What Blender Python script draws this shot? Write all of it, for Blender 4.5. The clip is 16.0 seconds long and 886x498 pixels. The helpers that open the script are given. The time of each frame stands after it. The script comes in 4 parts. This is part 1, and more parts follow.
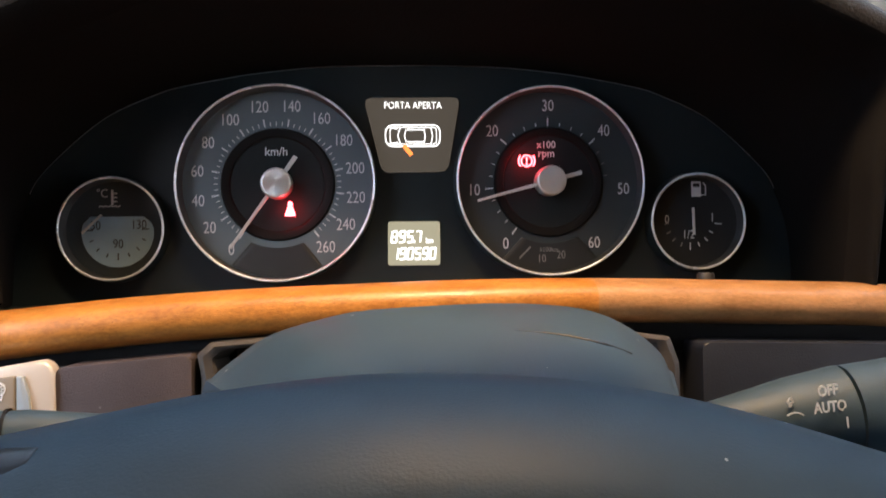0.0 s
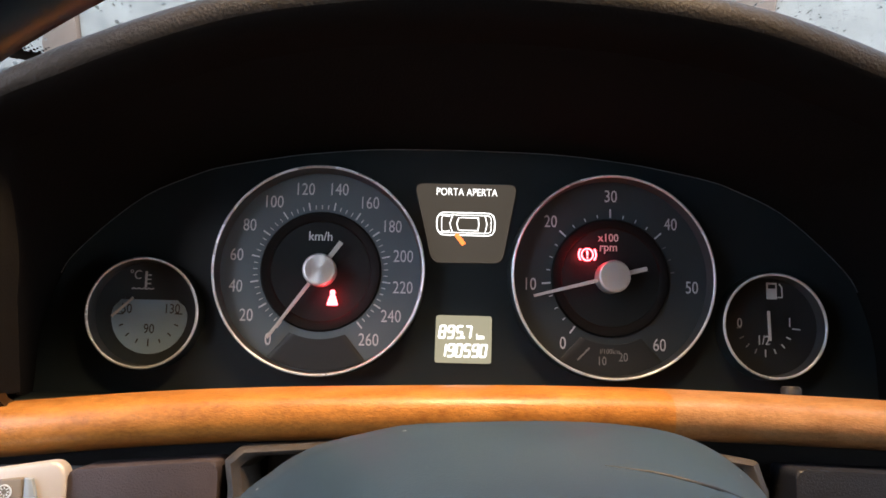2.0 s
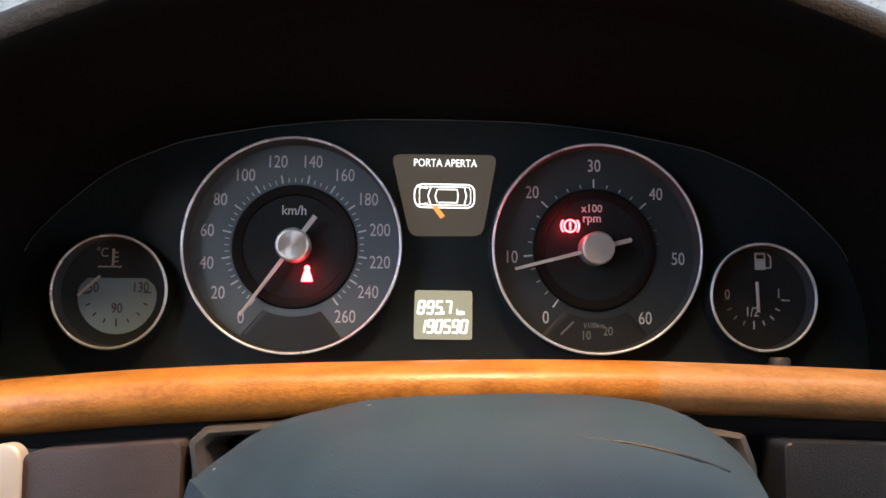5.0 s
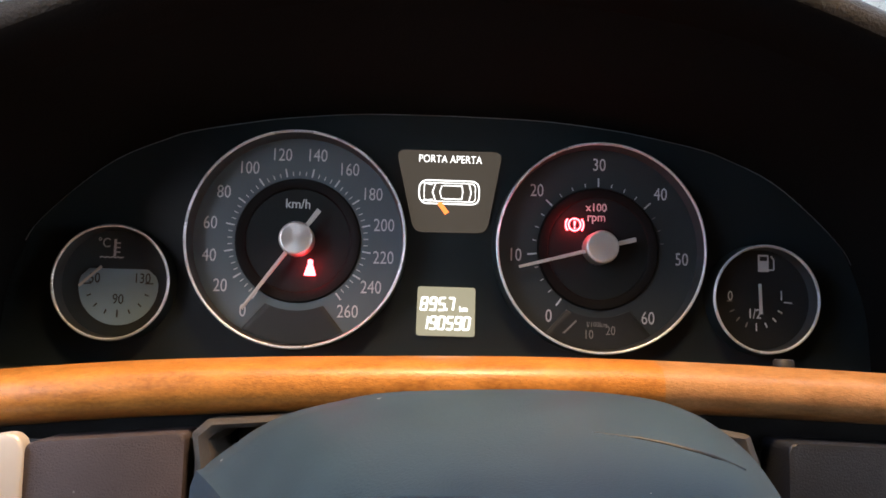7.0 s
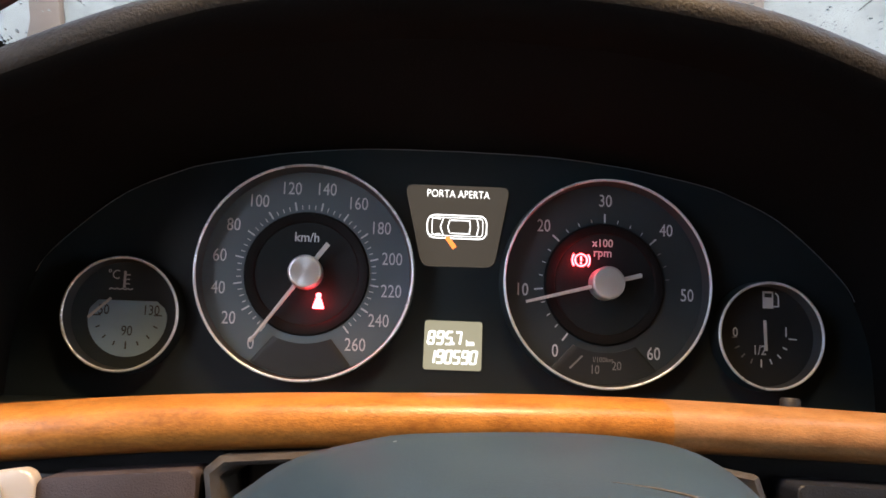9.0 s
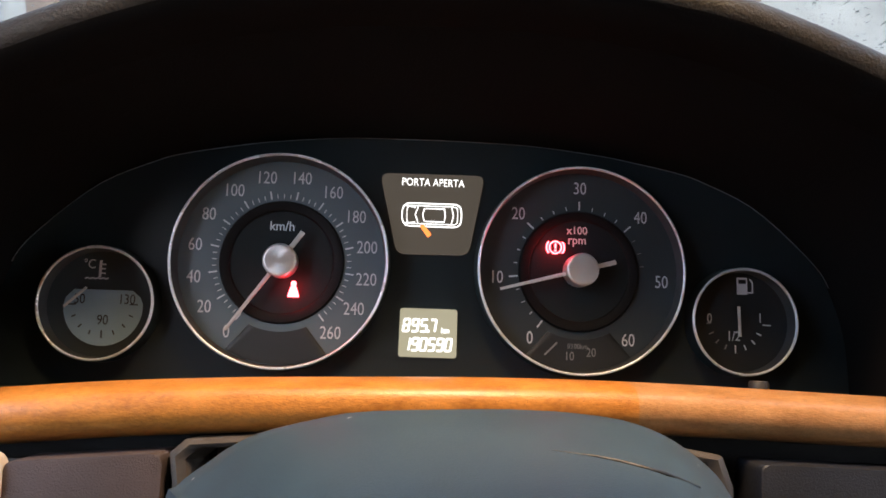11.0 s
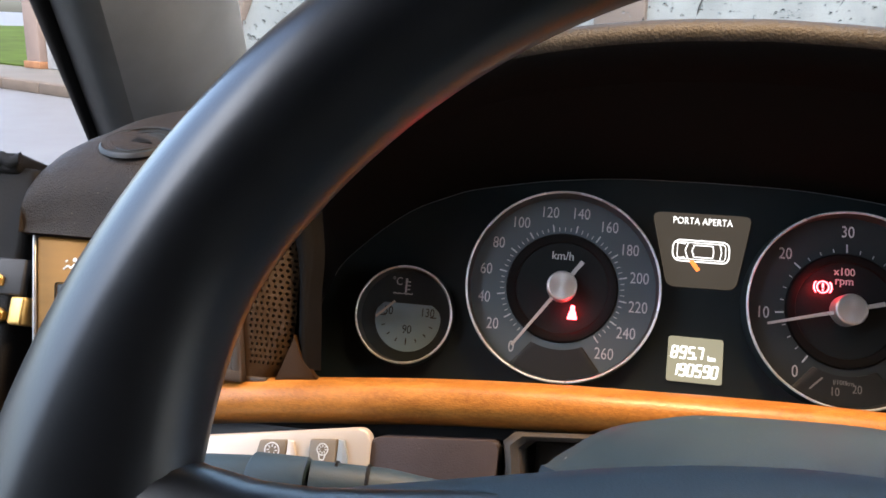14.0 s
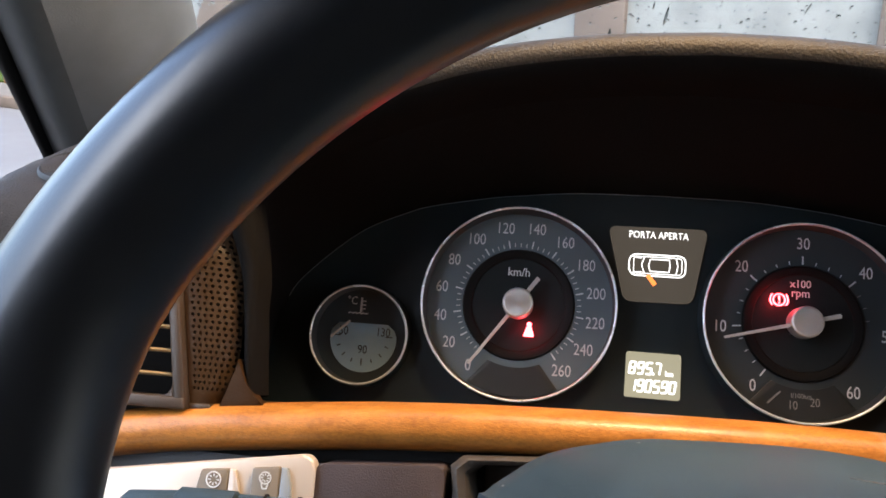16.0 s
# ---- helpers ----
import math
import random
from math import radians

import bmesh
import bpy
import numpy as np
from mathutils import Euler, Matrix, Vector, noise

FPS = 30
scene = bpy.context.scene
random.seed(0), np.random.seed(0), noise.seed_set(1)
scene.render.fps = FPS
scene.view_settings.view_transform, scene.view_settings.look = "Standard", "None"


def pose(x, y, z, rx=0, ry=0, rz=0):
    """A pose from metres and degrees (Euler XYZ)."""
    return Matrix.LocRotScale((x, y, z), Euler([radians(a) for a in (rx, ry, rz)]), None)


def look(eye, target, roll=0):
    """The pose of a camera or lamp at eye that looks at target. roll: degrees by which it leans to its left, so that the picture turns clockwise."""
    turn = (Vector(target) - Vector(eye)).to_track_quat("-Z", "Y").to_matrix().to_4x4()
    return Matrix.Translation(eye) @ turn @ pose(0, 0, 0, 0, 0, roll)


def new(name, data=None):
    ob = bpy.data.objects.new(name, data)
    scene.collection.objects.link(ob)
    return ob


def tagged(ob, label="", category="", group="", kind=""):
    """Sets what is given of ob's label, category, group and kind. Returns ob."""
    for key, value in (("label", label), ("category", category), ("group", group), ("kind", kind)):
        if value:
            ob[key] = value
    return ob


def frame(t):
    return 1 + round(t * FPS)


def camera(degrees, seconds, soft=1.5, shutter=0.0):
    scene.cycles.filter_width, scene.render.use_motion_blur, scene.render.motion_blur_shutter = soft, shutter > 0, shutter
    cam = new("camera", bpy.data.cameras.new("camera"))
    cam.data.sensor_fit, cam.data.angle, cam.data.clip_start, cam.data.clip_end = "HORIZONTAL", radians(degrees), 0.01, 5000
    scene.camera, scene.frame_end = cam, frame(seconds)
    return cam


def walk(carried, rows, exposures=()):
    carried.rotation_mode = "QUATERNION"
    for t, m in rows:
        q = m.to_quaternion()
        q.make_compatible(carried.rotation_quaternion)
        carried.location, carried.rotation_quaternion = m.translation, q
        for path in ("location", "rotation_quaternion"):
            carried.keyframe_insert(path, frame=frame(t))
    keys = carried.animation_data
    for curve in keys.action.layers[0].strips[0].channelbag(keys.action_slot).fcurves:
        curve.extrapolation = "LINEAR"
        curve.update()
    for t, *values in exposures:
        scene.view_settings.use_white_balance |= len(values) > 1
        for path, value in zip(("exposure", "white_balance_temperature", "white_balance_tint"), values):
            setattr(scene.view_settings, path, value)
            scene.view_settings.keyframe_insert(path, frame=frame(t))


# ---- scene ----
# Car interior seen from the driver's seat. The dial plane's frame: x right, y through the dials, z up along them.
cam = camera(57.74, 16.0, soft=1.6, shutter=0.4)
TILT, HEIGHT = -25.0, 0.95
BASE = pose(0, 0, HEIGHT, TILT, 0, 0)
PATH = [
    (0, (0.05541, -0.42220, -0.04259), (0.13002, 0.57482, -0.02322), -0.88),
    (0.5, (0.05936, -0.41171, -0.05353), (0.12340, 0.58016, 0.05640), -1.05),
    (1, (0.05672, -0.40370, -0.04875), (0.10186, 0.58585, 0.08819), -0.93),
    (1.5, (0.04377, -0.39196, -0.03542), (0.08415, 0.59886, 0.09362), -0.31),
    (2, (0.04765, -0.39258, -0.03592), (0.08117, 0.59924, 0.08721), 1.25),
    (2.5, (0.04705, -0.38935, -0.04051), (0.08500, 0.60270, 0.07948), 1.73),
    (3, (0.05102, -0.38525, -0.03901), (0.09341, 0.60749, 0.07357), 1.65),
    (3.5, (0.05833, -0.38307, -0.03552), (0.10103, 0.61044, 0.06991), 0.64),
    (4, (0.05733, -0.38064, -0.03661), (0.09565, 0.61311, 0.06820), 0.15),
    (6.5, (0.05188, -0.37929, -0.04060), (0.10262, 0.61417, 0.06173), 1.34),
    (7, (0.05050, -0.37795, -0.04103), (0.10093, 0.61541, 0.06230), 1.45),
    (7.5, (0.04998, -0.37496, -0.04231), (0.10147, 0.61841, 0.06044), 1.50),
    (8, (0.04606, -0.37578, -0.04041), (0.09713, 0.61753, 0.06315), 1.83),
    (8.5, (0.04532, -0.37882, -0.03716), (0.09727, 0.61339, 0.07603), 1.93),
    (9, (0.04532, -0.38117, -0.03602), (0.09798, 0.60876, 0.09539), 1.92),
    (11.5, (0.05853, -0.38351, -0.04315), (0.11028, 0.60652, 0.08782), 1.50),
    (12, (0.05655, -0.38479, -0.04445), (0.07362, 0.60486, 0.09801), 2.09),
    (12.5, (0.05459, -0.38775, -0.04457), (0.05426, 0.60094, 0.10541), 2.32),
    (13, (0.03285, -0.40085, -0.04714), (0.02814, 0.58585, 0.11539), 2.95),
    (13.5, (0.00110, -0.42367, -0.05533), (-0.09813, 0.55804, 0.10713), 4.87),
    (14, (0.00186, -0.42956, -0.05429), (-0.14835, 0.54607, 0.10563), 5.93),
    (14.5, (0.00460, -0.42826, -0.05866), (-0.14489, 0.54625, 0.10859), 6.24),
    (15, (0.00670, -0.42583, -0.05490), (-0.13533, 0.54963, 0.11334), 5.88),
    (15.5, (0.01194, -0.42525, -0.05193), (-0.12571, 0.55017, 0.12013), 5.09),
    (16, (0.01751, -0.42266, -0.04749), (-0.11707, 0.55300, 0.12566), 4.83),
]
walk(cam, [(t, BASE @ look(eye, target, roll)) for t, eye, target, roll in PATH], exposures=[(0.0, 2.9), (16.0, 2.9)])

# ---- light ----
world = bpy.data.worlds.new("overcast_sky")
scene.world = world
world.use_nodes = True
wn = world.node_tree
sky = wn.nodes.new("ShaderNodeTexSky")
sky.sky_type, sky.sun_disc = "NISHITA", False
sky.sun_elevation, sky.sun_rotation = radians(58), radians(150)
sky.air_density, sky.dust_density, sky.ozone_density = 1.0, 4.5, 1.0
wn.links.new(sky.outputs[0], wn.nodes["Background"].inputs[0])
wn.nodes["Background"].inputs[1].default_value = 0.15

sun_data = bpy.data.lights.new("sun", "SUN")
sun_data.energy, sun_data.angle, sun_data.color = 0.7, radians(70), (1.0, 0.97, 0.93)
sun = new("sun", sun_data)
sun.rotation_euler = (radians(32), 0, radians(-30))


# ---- builders ----
def link_mesh(name, bm, material, smooth=True):
    me = bpy.data.meshes.new(name)
    bmesh.ops.recalc_face_normals(bm, faces=bm.faces)
    bm.to_mesh(me)
    bm.free()
    if smooth:
        me.polygons.foreach_set("use_smooth", [True] * len(me.polygons))
        me.set_sharp_from_angle(angle=radians(48))
    if material:
        me.materials.append(material)
    return new(name, me)


def part(name, bm, material, parent, label="", smooth=True):
    ob = link_mesh(name, bm, material, smooth)
    ob.parent = parent
    if label:
        tagged(ob, label)
    return ob


def thing(name, bm, material, label, category, group="", kind="", base=None, smooth=True):
    ob = link_mesh(name, bm, material, smooth) if bm else new(name)
    ob.matrix_world = BASE if base is None else base
    return tagged(ob, label, category, group, kind)


def box(lo, hi, bevel=0.0, seg=2):
    bm = bmesh.new()
    bmesh.ops.create_cube(bm, size=1)
    for v in bm.verts:
        v.co = [(a + b) / 2 + c * (b - a) for a, b, c in zip(lo, hi, v.co)]
    if bevel:
        bmesh.ops.bevel(bm, geom=bm.edges[:], offset=bevel, segments=seg, profile=0.5, affect="EDGES")
    return bm


def loft(rings, closed=True, cap=True):
    bm = bmesh.new()
    vs = [[bm.verts.new(p) for p in ring] for ring in rings]
    n = len(rings[0])
    for a, b in zip(vs, vs[1:]):
        for i in range(n if closed else n - 1):
            j = (i + 1) % n
            bm.faces.new((a[i], a[j], b[j], b[i]))
    if cap and closed:
        bm.faces.new(vs[0])
        bm.faces.new(vs[-1][::-1])
    return bm


def lathe(profile, cx, cz, seg=72, start=0.0, end=360.0, closed_profile=False):
    """Turns (radius, y) pairs round the dial axis at (cx, cz); angles clockwise from the top."""
    full = abs(end - start) >= 359.9
    rings = []
    for k in range(seg if full else seg + 1):
        a = radians(start + (end - start) * k / seg)
        rings.append([(cx + r * math.sin(a), y, cz + r * math.cos(a)) for r, y in profile])
    if full:
        rings.append(rings[0])
    bm = loft(rings, closed=closed_profile, cap=closed_profile and not full)
    bmesh.ops.remove_doubles(bm, verts=bm.verts, dist=1e-6)
    return bm


def prism(outline, y0, y1, bevel=0.0, seg=2):
    bm = loft([[(x, y0, z) for x, z in outline], [(x, y1, z) for x, z in outline]])
    if bevel:
        near = [e for e in bm.edges if all(abs(v.co.y - y0) < 1e-7 for v in e.verts)]
        bmesh.ops.bevel(bm, geom=near, offset=bevel, segments=seg, profile=0.5, affect="EDGES")
    return bm


def bar(p, q, w, y, depth=0.0003, w2=None):
    """A flat bar on the dial plane from p to q, tapering from width w to w2."""
    (x0, z0), (x1, z1) = p, q
    w2 = w if w2 is None else w2
    d = math.hypot(x1 - x0, z1 - z0)
    nx, nz = -(z1 - z0) / d / 2, (x1 - x0) / d / 2
    return prism([(x0 + nx * w, z0 + nz * w), (x1 + nx * w2, z1 + nz * w2), (x1 - nx * w2, z1 - nz * w2), (x0 - nx * w, z0 - nz * w)], y - depth, y)


def merge(*bms):
    out = bmesh.new()
    for b in bms:
        me = bpy.data.meshes.new("piece")
        b.to_mesh(me)
        b.free()
        out.from_mesh(me)
        bpy.data.meshes.remove(me)
    return out


def polyline(points, w, y, closed=False, depth=0.0003):
    pts = list(points) + ([points[0]] if closed else [])
    return merge(*[bar(a, b, w, y, depth) for a, b in zip(pts, pts[1:]) if math.dist(a, b) > 1e-6])


def rounded(pts, r, n=4):
    out = []
    m = len(pts)
    for i, p in enumerate(pts):
        p, a, b = Vector(p), Vector(pts[i - 1]), Vector(pts[(i + 1) % m])
        s, e = p + (a - p).normalized() * r, p + (b - p).normalized() * r
        for k in range(n + 1):
            t = k / n
            out.append(tuple((1 - t) ** 2 * s + 2 * t * (1 - t) * p + t * t * e))
    return out


def arc(cx, cz, r, a0, a1, n=16):
    return [(cx + r * math.sin(radians(a0 + (a1 - a0) * k / n)), cz + r * math.cos(radians(a0 + (a1 - a0) * k / n))) for k in range(n + 1)]


def tube(path, radius, seg=12, cap=True):
    pts = [Vector(p) for p in path]
    rings = []
    up = Vector((0.13, 0.29, 0.95))
    for i, p in enumerate(pts):
        d = (pts[min(i + 1, len(pts) - 1)] - pts[max(i - 1, 0)]).normalized()
        u = d.cross(up).normalized()
        v = d.cross(u)
        r = radius[i] if isinstance(radius, (list, tuple)) else radius
        rings.append([p + r * (math.cos(2 * math.pi * k / seg) * u + math.sin(2 * math.pi * k / seg) * v) for k in range(seg)])
    return loft(rings, cap=cap)


def lettering(text, size, x, z, y, wide=0.82, bold=0.0, depth=0.0002, angle=0.0):
    cu = bpy.data.curves.new("lettering", "FONT")
    cu.body, cu.size, cu.align_x, cu.align_y, cu.offset, cu.extrude, cu.resolution_u = text, size, "CENTER", "CENTER", bold, depth / 2, 3
    ob = new("lettering", cu)
    dg = bpy.context.evaluated_depsgraph_get()
    me = bpy.data.meshes.new_from_object(ob.evaluated_get(dg))
    bpy.data.objects.remove(ob)
    bpy.data.curves.remove(cu)
    bm = bmesh.new()
    bm.from_mesh(me)
    bpy.data.meshes.remove(me)
    bm.transform(Matrix.Translation((x, y, z)) @ Matrix.Rotation(radians(angle), 4, "Y") @ Matrix.Diagonal((wide, 1, 1, 1)) @ Matrix.Rotation(radians(90), 4, "X"))
    return bm


def characters(name, bm, material, parent):
    """Splits a line of lettering into one part for each character."""
    bmesh.ops.remove_doubles(bm, verts=bm.verts, dist=1e-6)
    left = set(bm.verts)
    islands = []
    while left:
        stack, isle = [left.pop()], []
        while stack:
            v = stack.pop()
            isle.append(v)
            for e in v.link_edges:
                o = e.other_vert(v)
                if o in left:
                    left.remove(o)
                    stack.append(o)
        islands.append(isle)
    islands.sort(key=lambda isle: sum(v.co.x for v in isle) / len(isle))
    for isle in islands:
        one = bmesh.new()
        at = {v: one.verts.new(v.co) for v in isle}
        for f in {f for v in isle for f in v.link_faces}:
            one.faces.new([at[v] for v in f.verts])
        part(name, one, material, parent, smooth=False)
    bm.free()


def smooth_curve(points, x):
    """A smooth line through (x, value) points."""
    xs, ys = [p[0] for p in points], [p[1] for p in points]
    if x <= xs[0]:
        return ys[0]
    for i in range(len(xs) - 1):
        if x <= xs[i + 1]:
            t = (x - xs[i]) / (xs[i + 1] - xs[i])
            h = xs[i + 1] - xs[i]
            m0 = (ys[i + 1] - ys[max(i - 1, 0)]) / (xs[i + 1] - xs[max(i - 1, 0)])
            m1 = (ys[min(i + 2, len(xs) - 1)] - ys[i]) / (xs[min(i + 2, len(xs) - 1)] - xs[i])
            return (2 * t**3 - 3 * t**2 + 1) * ys[i] + (t**3 - 2 * t**2 + t) * h * m0 + (3 * t**2 - 2 * t**3) * ys[i + 1] + (t**3 - t**2) * h * m1
    return ys[-1]


# ---- materials ----
def material(name, color, rough=0.5, metal=0.0, vary=0.15, scale=60.0, bump=0.0, bump_scale=900.0, spec=0.5, stretch=(1, 1, 1), coat=0.0, second=None, rough_vary=0.08, bump_depth=0.0006):
    m = bpy.data.materials.new(name)
    m.use_nodes = True
    nt = m.node_tree
    b = nt.nodes["Principled BSDF"]
    b.inputs["Roughness"].default_value, b.inputs["Metallic"].default_value = rough, metal
    b.inputs["Specular IOR Level"].default_value, b.inputs["Coat Weight"].default_value = spec, coat
    co = nt.nodes.new("ShaderNodeTexCoord")
    mp = nt.nodes.new("ShaderNodeMapping")
    mp.inputs["Scale"].default_value = stretch
    nt.links.new(co.outputs["Object"], mp.inputs[0])
    n1, n2 = nt.nodes.new("ShaderNodeTexNoise"), nt.nodes.new("ShaderNodeTexNoise")
    n1.inputs["Scale"].default_value, n1.inputs["Detail"].default_value = scale, 6
    n2.inputs["Scale"].default_value, n2.inputs["Detail"].default_value = scale * 0.12, 3
    mixed = nt.nodes.new("ShaderNodeMath")
    mixed.operation = "ADD"
    half = nt.nodes.new("ShaderNodeMath")
    half.operation, half.inputs[1].default_value = "MULTIPLY", 0.5
    for n in (n1, n2):
        nt.links.new(mp.outputs[0], n.inputs["Vector"])
    nt.links.new(n1.outputs[0], mixed.inputs[0])
    nt.links.new(n2.outputs[0], mixed.inputs[1])
    nt.links.new(mixed.outputs[0], half.inputs[0])
    ramp = nt.nodes.new("ShaderNodeValToRGB")
    second = second or [c * (1 + vary) for c in color]
    ramp.color_ramp.elements[0].position, ramp.color_ramp.elements[1].position = 0.32, 0.68
    ramp.color_ramp.elements[0].color = (*[c * (1 - vary) for c in color], 1)
    ramp.color_ramp.elements[1].color = (*second, 1)
    nt.links.new(half.outputs[0], ramp.inputs[0])
    nt.links.new(ramp.outputs[0], b.inputs["Base Color"])
    rr = nt.nodes.new("ShaderNodeMapRange")
    rr.inputs["To Min"].default_value, rr.inputs["To Max"].default_value = max(rough - rough_vary, 0.02), min(rough + rough_vary, 1)
    nt.links.new(half.outputs[0], rr.inputs[0])
    nt.links.new(rr.outputs[0], b.inputs["Roughness"])
    if bump:
        nb = nt.nodes.new("ShaderNodeTexNoise")
        nb.inputs["Scale"].default_value, nb.inputs["Detail"].default_value = bump_scale, 3
        nt.links.new(mp.outputs[0], nb.inputs["Vector"])
        bp = nt.nodes.new("ShaderNodeBump")
        bp.inputs["Strength"].default_value, bp.inputs["Distance"].default_value = bump, bump_depth
        nt.links.new(nb.outputs[0], bp.inputs["Height"])
        nt.links.new(bp.outputs[0], b.inputs["Normal"])
    return m


def glowing(name, color, strength):
    m = bpy.data.materials.new(name)
    m.use_nodes = True
    b = m.node_tree.nodes["Principled BSDF"]
    b.inputs["Base Color"].default_value = (*[c * 0.2 for c in color], 1)
    b.inputs["Emission Color"].default_value, b.inputs["Emission Strength"].default_value = (*color, 1), strength
    return m


def clear_glass(name, rough=0.0):
    m = bpy.data.materials.new(name)
    m.use_nodes = True
    b = m.node_tree.nodes["Principled BSDF"]
    b.inputs["Base Color"].default_value, b.inputs["Roughness"].default_value = (0.60, 0.66, 0.65, 1), rough
    b.inputs["Transmission Weight"].default_value, b.inputs["IOR"].default_value = 1.0, 1.33
    return m


def dusted(m, scale=130.0, amount=0.022, tone=(0.35, 0.35, 0.34)):
    """Scatters small pale dust specks over a material's base colour."""
    nt = m.node_tree
    b = nt.nodes["Principled BSDF"]
    old = b.inputs["Base Color"].links[0].from_socket
    vor = nt.nodes.new("ShaderNodeTexVoronoi")
    vor.inputs["Scale"].default_value = scale
    co = nt.nodes.new("ShaderNodeTexCoord")
    nt.links.new(co.outputs["Object"], vor.inputs["Vector"])
    size = nt.nodes.new("ShaderNodeMath")
    size.operation = "MULTIPLY"
    size.inputs[1].default_value = amount * 4
    sep = nt.nodes.new("ShaderNodeSeparateColor")
    nt.links.new(vor.outputs["Color"], sep.inputs[0])
    power = nt.nodes.new("ShaderNodeMath")
    power.operation, power.inputs[1].default_value = "POWER", 4.0
    nt.links.new(sep.outputs[0], power.inputs[0])
    nt.links.new(power.outputs[0], size.inputs[0])
    less = nt.nodes.new("ShaderNodeMath")
    less.operation = "LESS_THAN"
    nt.links.new(vor.outputs["Distance"], less.inputs[0])
    nt.links.new(size.outputs[0], less.inputs[1])
    mix = nt.nodes.new("ShaderNodeMix")
    mix.data_type = "RGBA"
    nt.links.new(less.outputs[0], mix.inputs[0])
    nt.links.new(old, mix.inputs[6])
    mix.inputs[7].default_value = (*tone, 1)
    nt.links.new(mix.outputs[2], b.inputs["Base Color"])
    return m


BLACK_PLASTIC = material("black_plastic", (0.01656, 0.01656, 0.01794), 0.5, bump=0.15, bump_scale=1500)
PANEL_BLACK = material("black_panel", (0.0170, 0.0245, 0.0275), 0.30, scale=20, spec=0.34)
# Hood skin blackened for the shade inside it; also colours the vent duct.
SHADE_BLACK = material("shade_black", (0.0066, 0.0063, 0.0062), 0.88, spec=0.07, bump=0.3)
HOOD_SKIN = material("grained_dash_skin", (0.0125, 0.0112, 0.0102), 0.60, spec=0.36, bump=0.7, bump_scale=750, scale=420, vary=0.4, bump_depth=0.0008)
DASH_SKIN = material("brown_grey_dash_skin", (0.024, 0.0175, 0.0130), 0.55, spec=0.30, bump=0.7, bump_scale=1300, scale=300, vary=0.35, bump_depth=0.0008)
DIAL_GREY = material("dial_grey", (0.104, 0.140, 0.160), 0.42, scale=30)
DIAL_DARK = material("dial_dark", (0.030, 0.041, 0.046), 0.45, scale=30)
DIAL_PALE = material("dial_pale_grey", (0.30, 0.45, 0.58), 0.45, scale=30)
DIAL_BLACK = material("dial_black", (0.0145, 0.0185, 0.0200), 0.5)
WELL_BLACK = material("well_black", (0.0095, 0.0135, 0.0150), 0.65, spec=0.25)
COLLAR = material("collar_black", (0.0035, 0.0035, 0.0038), 0.6, spec=0.2)
PRINT = material("printed_grey_white", (0.64, 0.67, 0.69), 0.5, vary=0.05)
PRINT_DIM = material("printed_dim_grey", (0.2208, 0.2208, 0.2208), 0.5, vary=0.05)
PRINT_DARK = material("printed_dark_grey", (0.05, 0.05, 0.055), 0.5, vary=0.05)
BRONZE = material("brushed_bronze", (0.17, 0.082, 0.018), 0.42, 0.5, vary=0.18, scale=90, stretch=(0.3, 1, 3), spec=0.25)
LOUVRE = material("pale_louvre", (0.52, 0.36, 0.18), 0.30, 0.4)
PRINT_WHITE = material("printed_white", (0.75, 0.75, 0.72), 0.5, vary=0.04)
DARK_EDGE = material("dark_bright_edge", (0.34, 0.34, 0.35), 0.3, 0.8)
SWITCH = material("taupe_switch", (0.20, 0.165, 0.12), 0.5)
CHEEK_BLUE = material("blue_grey_cheek", (0.26, 0.30, 0.33), 0.45)
CHROME = material("satin_chrome", (0.86, 0.92, 0.97), 0.28, 0.40, vary=0.04)
WALL_METAL = material("grey_dial_wall", (0.07, 0.075, 0.08), 0.42, 0.4, vary=0.1)
NEEDLE = material("pale_needle", (0.62, 0.62, 0.6), 0.4, vary=0.05)
WOOD = material("open_grain_wood", (0.36, 0.130, 0.022), 0.36, vary=0.24, scale=900, stretch=(0.5, 1, 1.0), bump=0.3, bump_scale=1500, second=(0.57, 0.230, 0.044), spec=0.4, coat=0.12)
# Duller copy of WOOD for the stretch beyond the warm light.
WOOD_SHADED = material("shaded_open_grain_wood", (0.33, 0.150, 0.052), 0.36, vary=0.24, scale=900, stretch=(0.5, 1, 1.0), bump=0.3, bump_scale=1500, second=(0.51, 0.260, 0.105), spec=0.4, coat=0.12)
LEATHER = material("black_leather", (0.0062, 0.0074, 0.0092), 0.36, spec=0.75, bump=0.06, bump_scale=1200, scale=90, coat=0.6)
LEATHER.node_tree.nodes["Principled BSDF"].inputs["Coat Roughness"].default_value = 0.26
HUB_SKIN = material("slate_hub_skin", (0.026, 0.050, 0.069), 0.56, bump=0.14, bump_scale=1600, scale=70, spec=0.40)
SILVER = material("champagne_silver_panel", (0.5934, 0.5313, 0.4623), 0.42, 0.3, vary=0.05)
BROWN_PLASTIC = material("taupe_plastic", (0.052, 0.036, 0.025), 0.42, bump=0.15, bump_scale=1400)
GRILLE_BROWN = material("dark_brown_grille", (0.040, 0.0225, 0.0105), 0.42, spec=0.28, bump=0.2, bump_scale=1600)
CORNER_BROWN = material("dark_brown_corner", (0.036, 0.0165, 0.005), 0.65, spec=0.12, bump=0.3, bump_scale=900)
FABRIC = material("mauve_grey_panel", (0.056, 0.044, 0.047), 0.7, bump=0.4, bump_scale=1400, vary=0.25, spec=0.3)
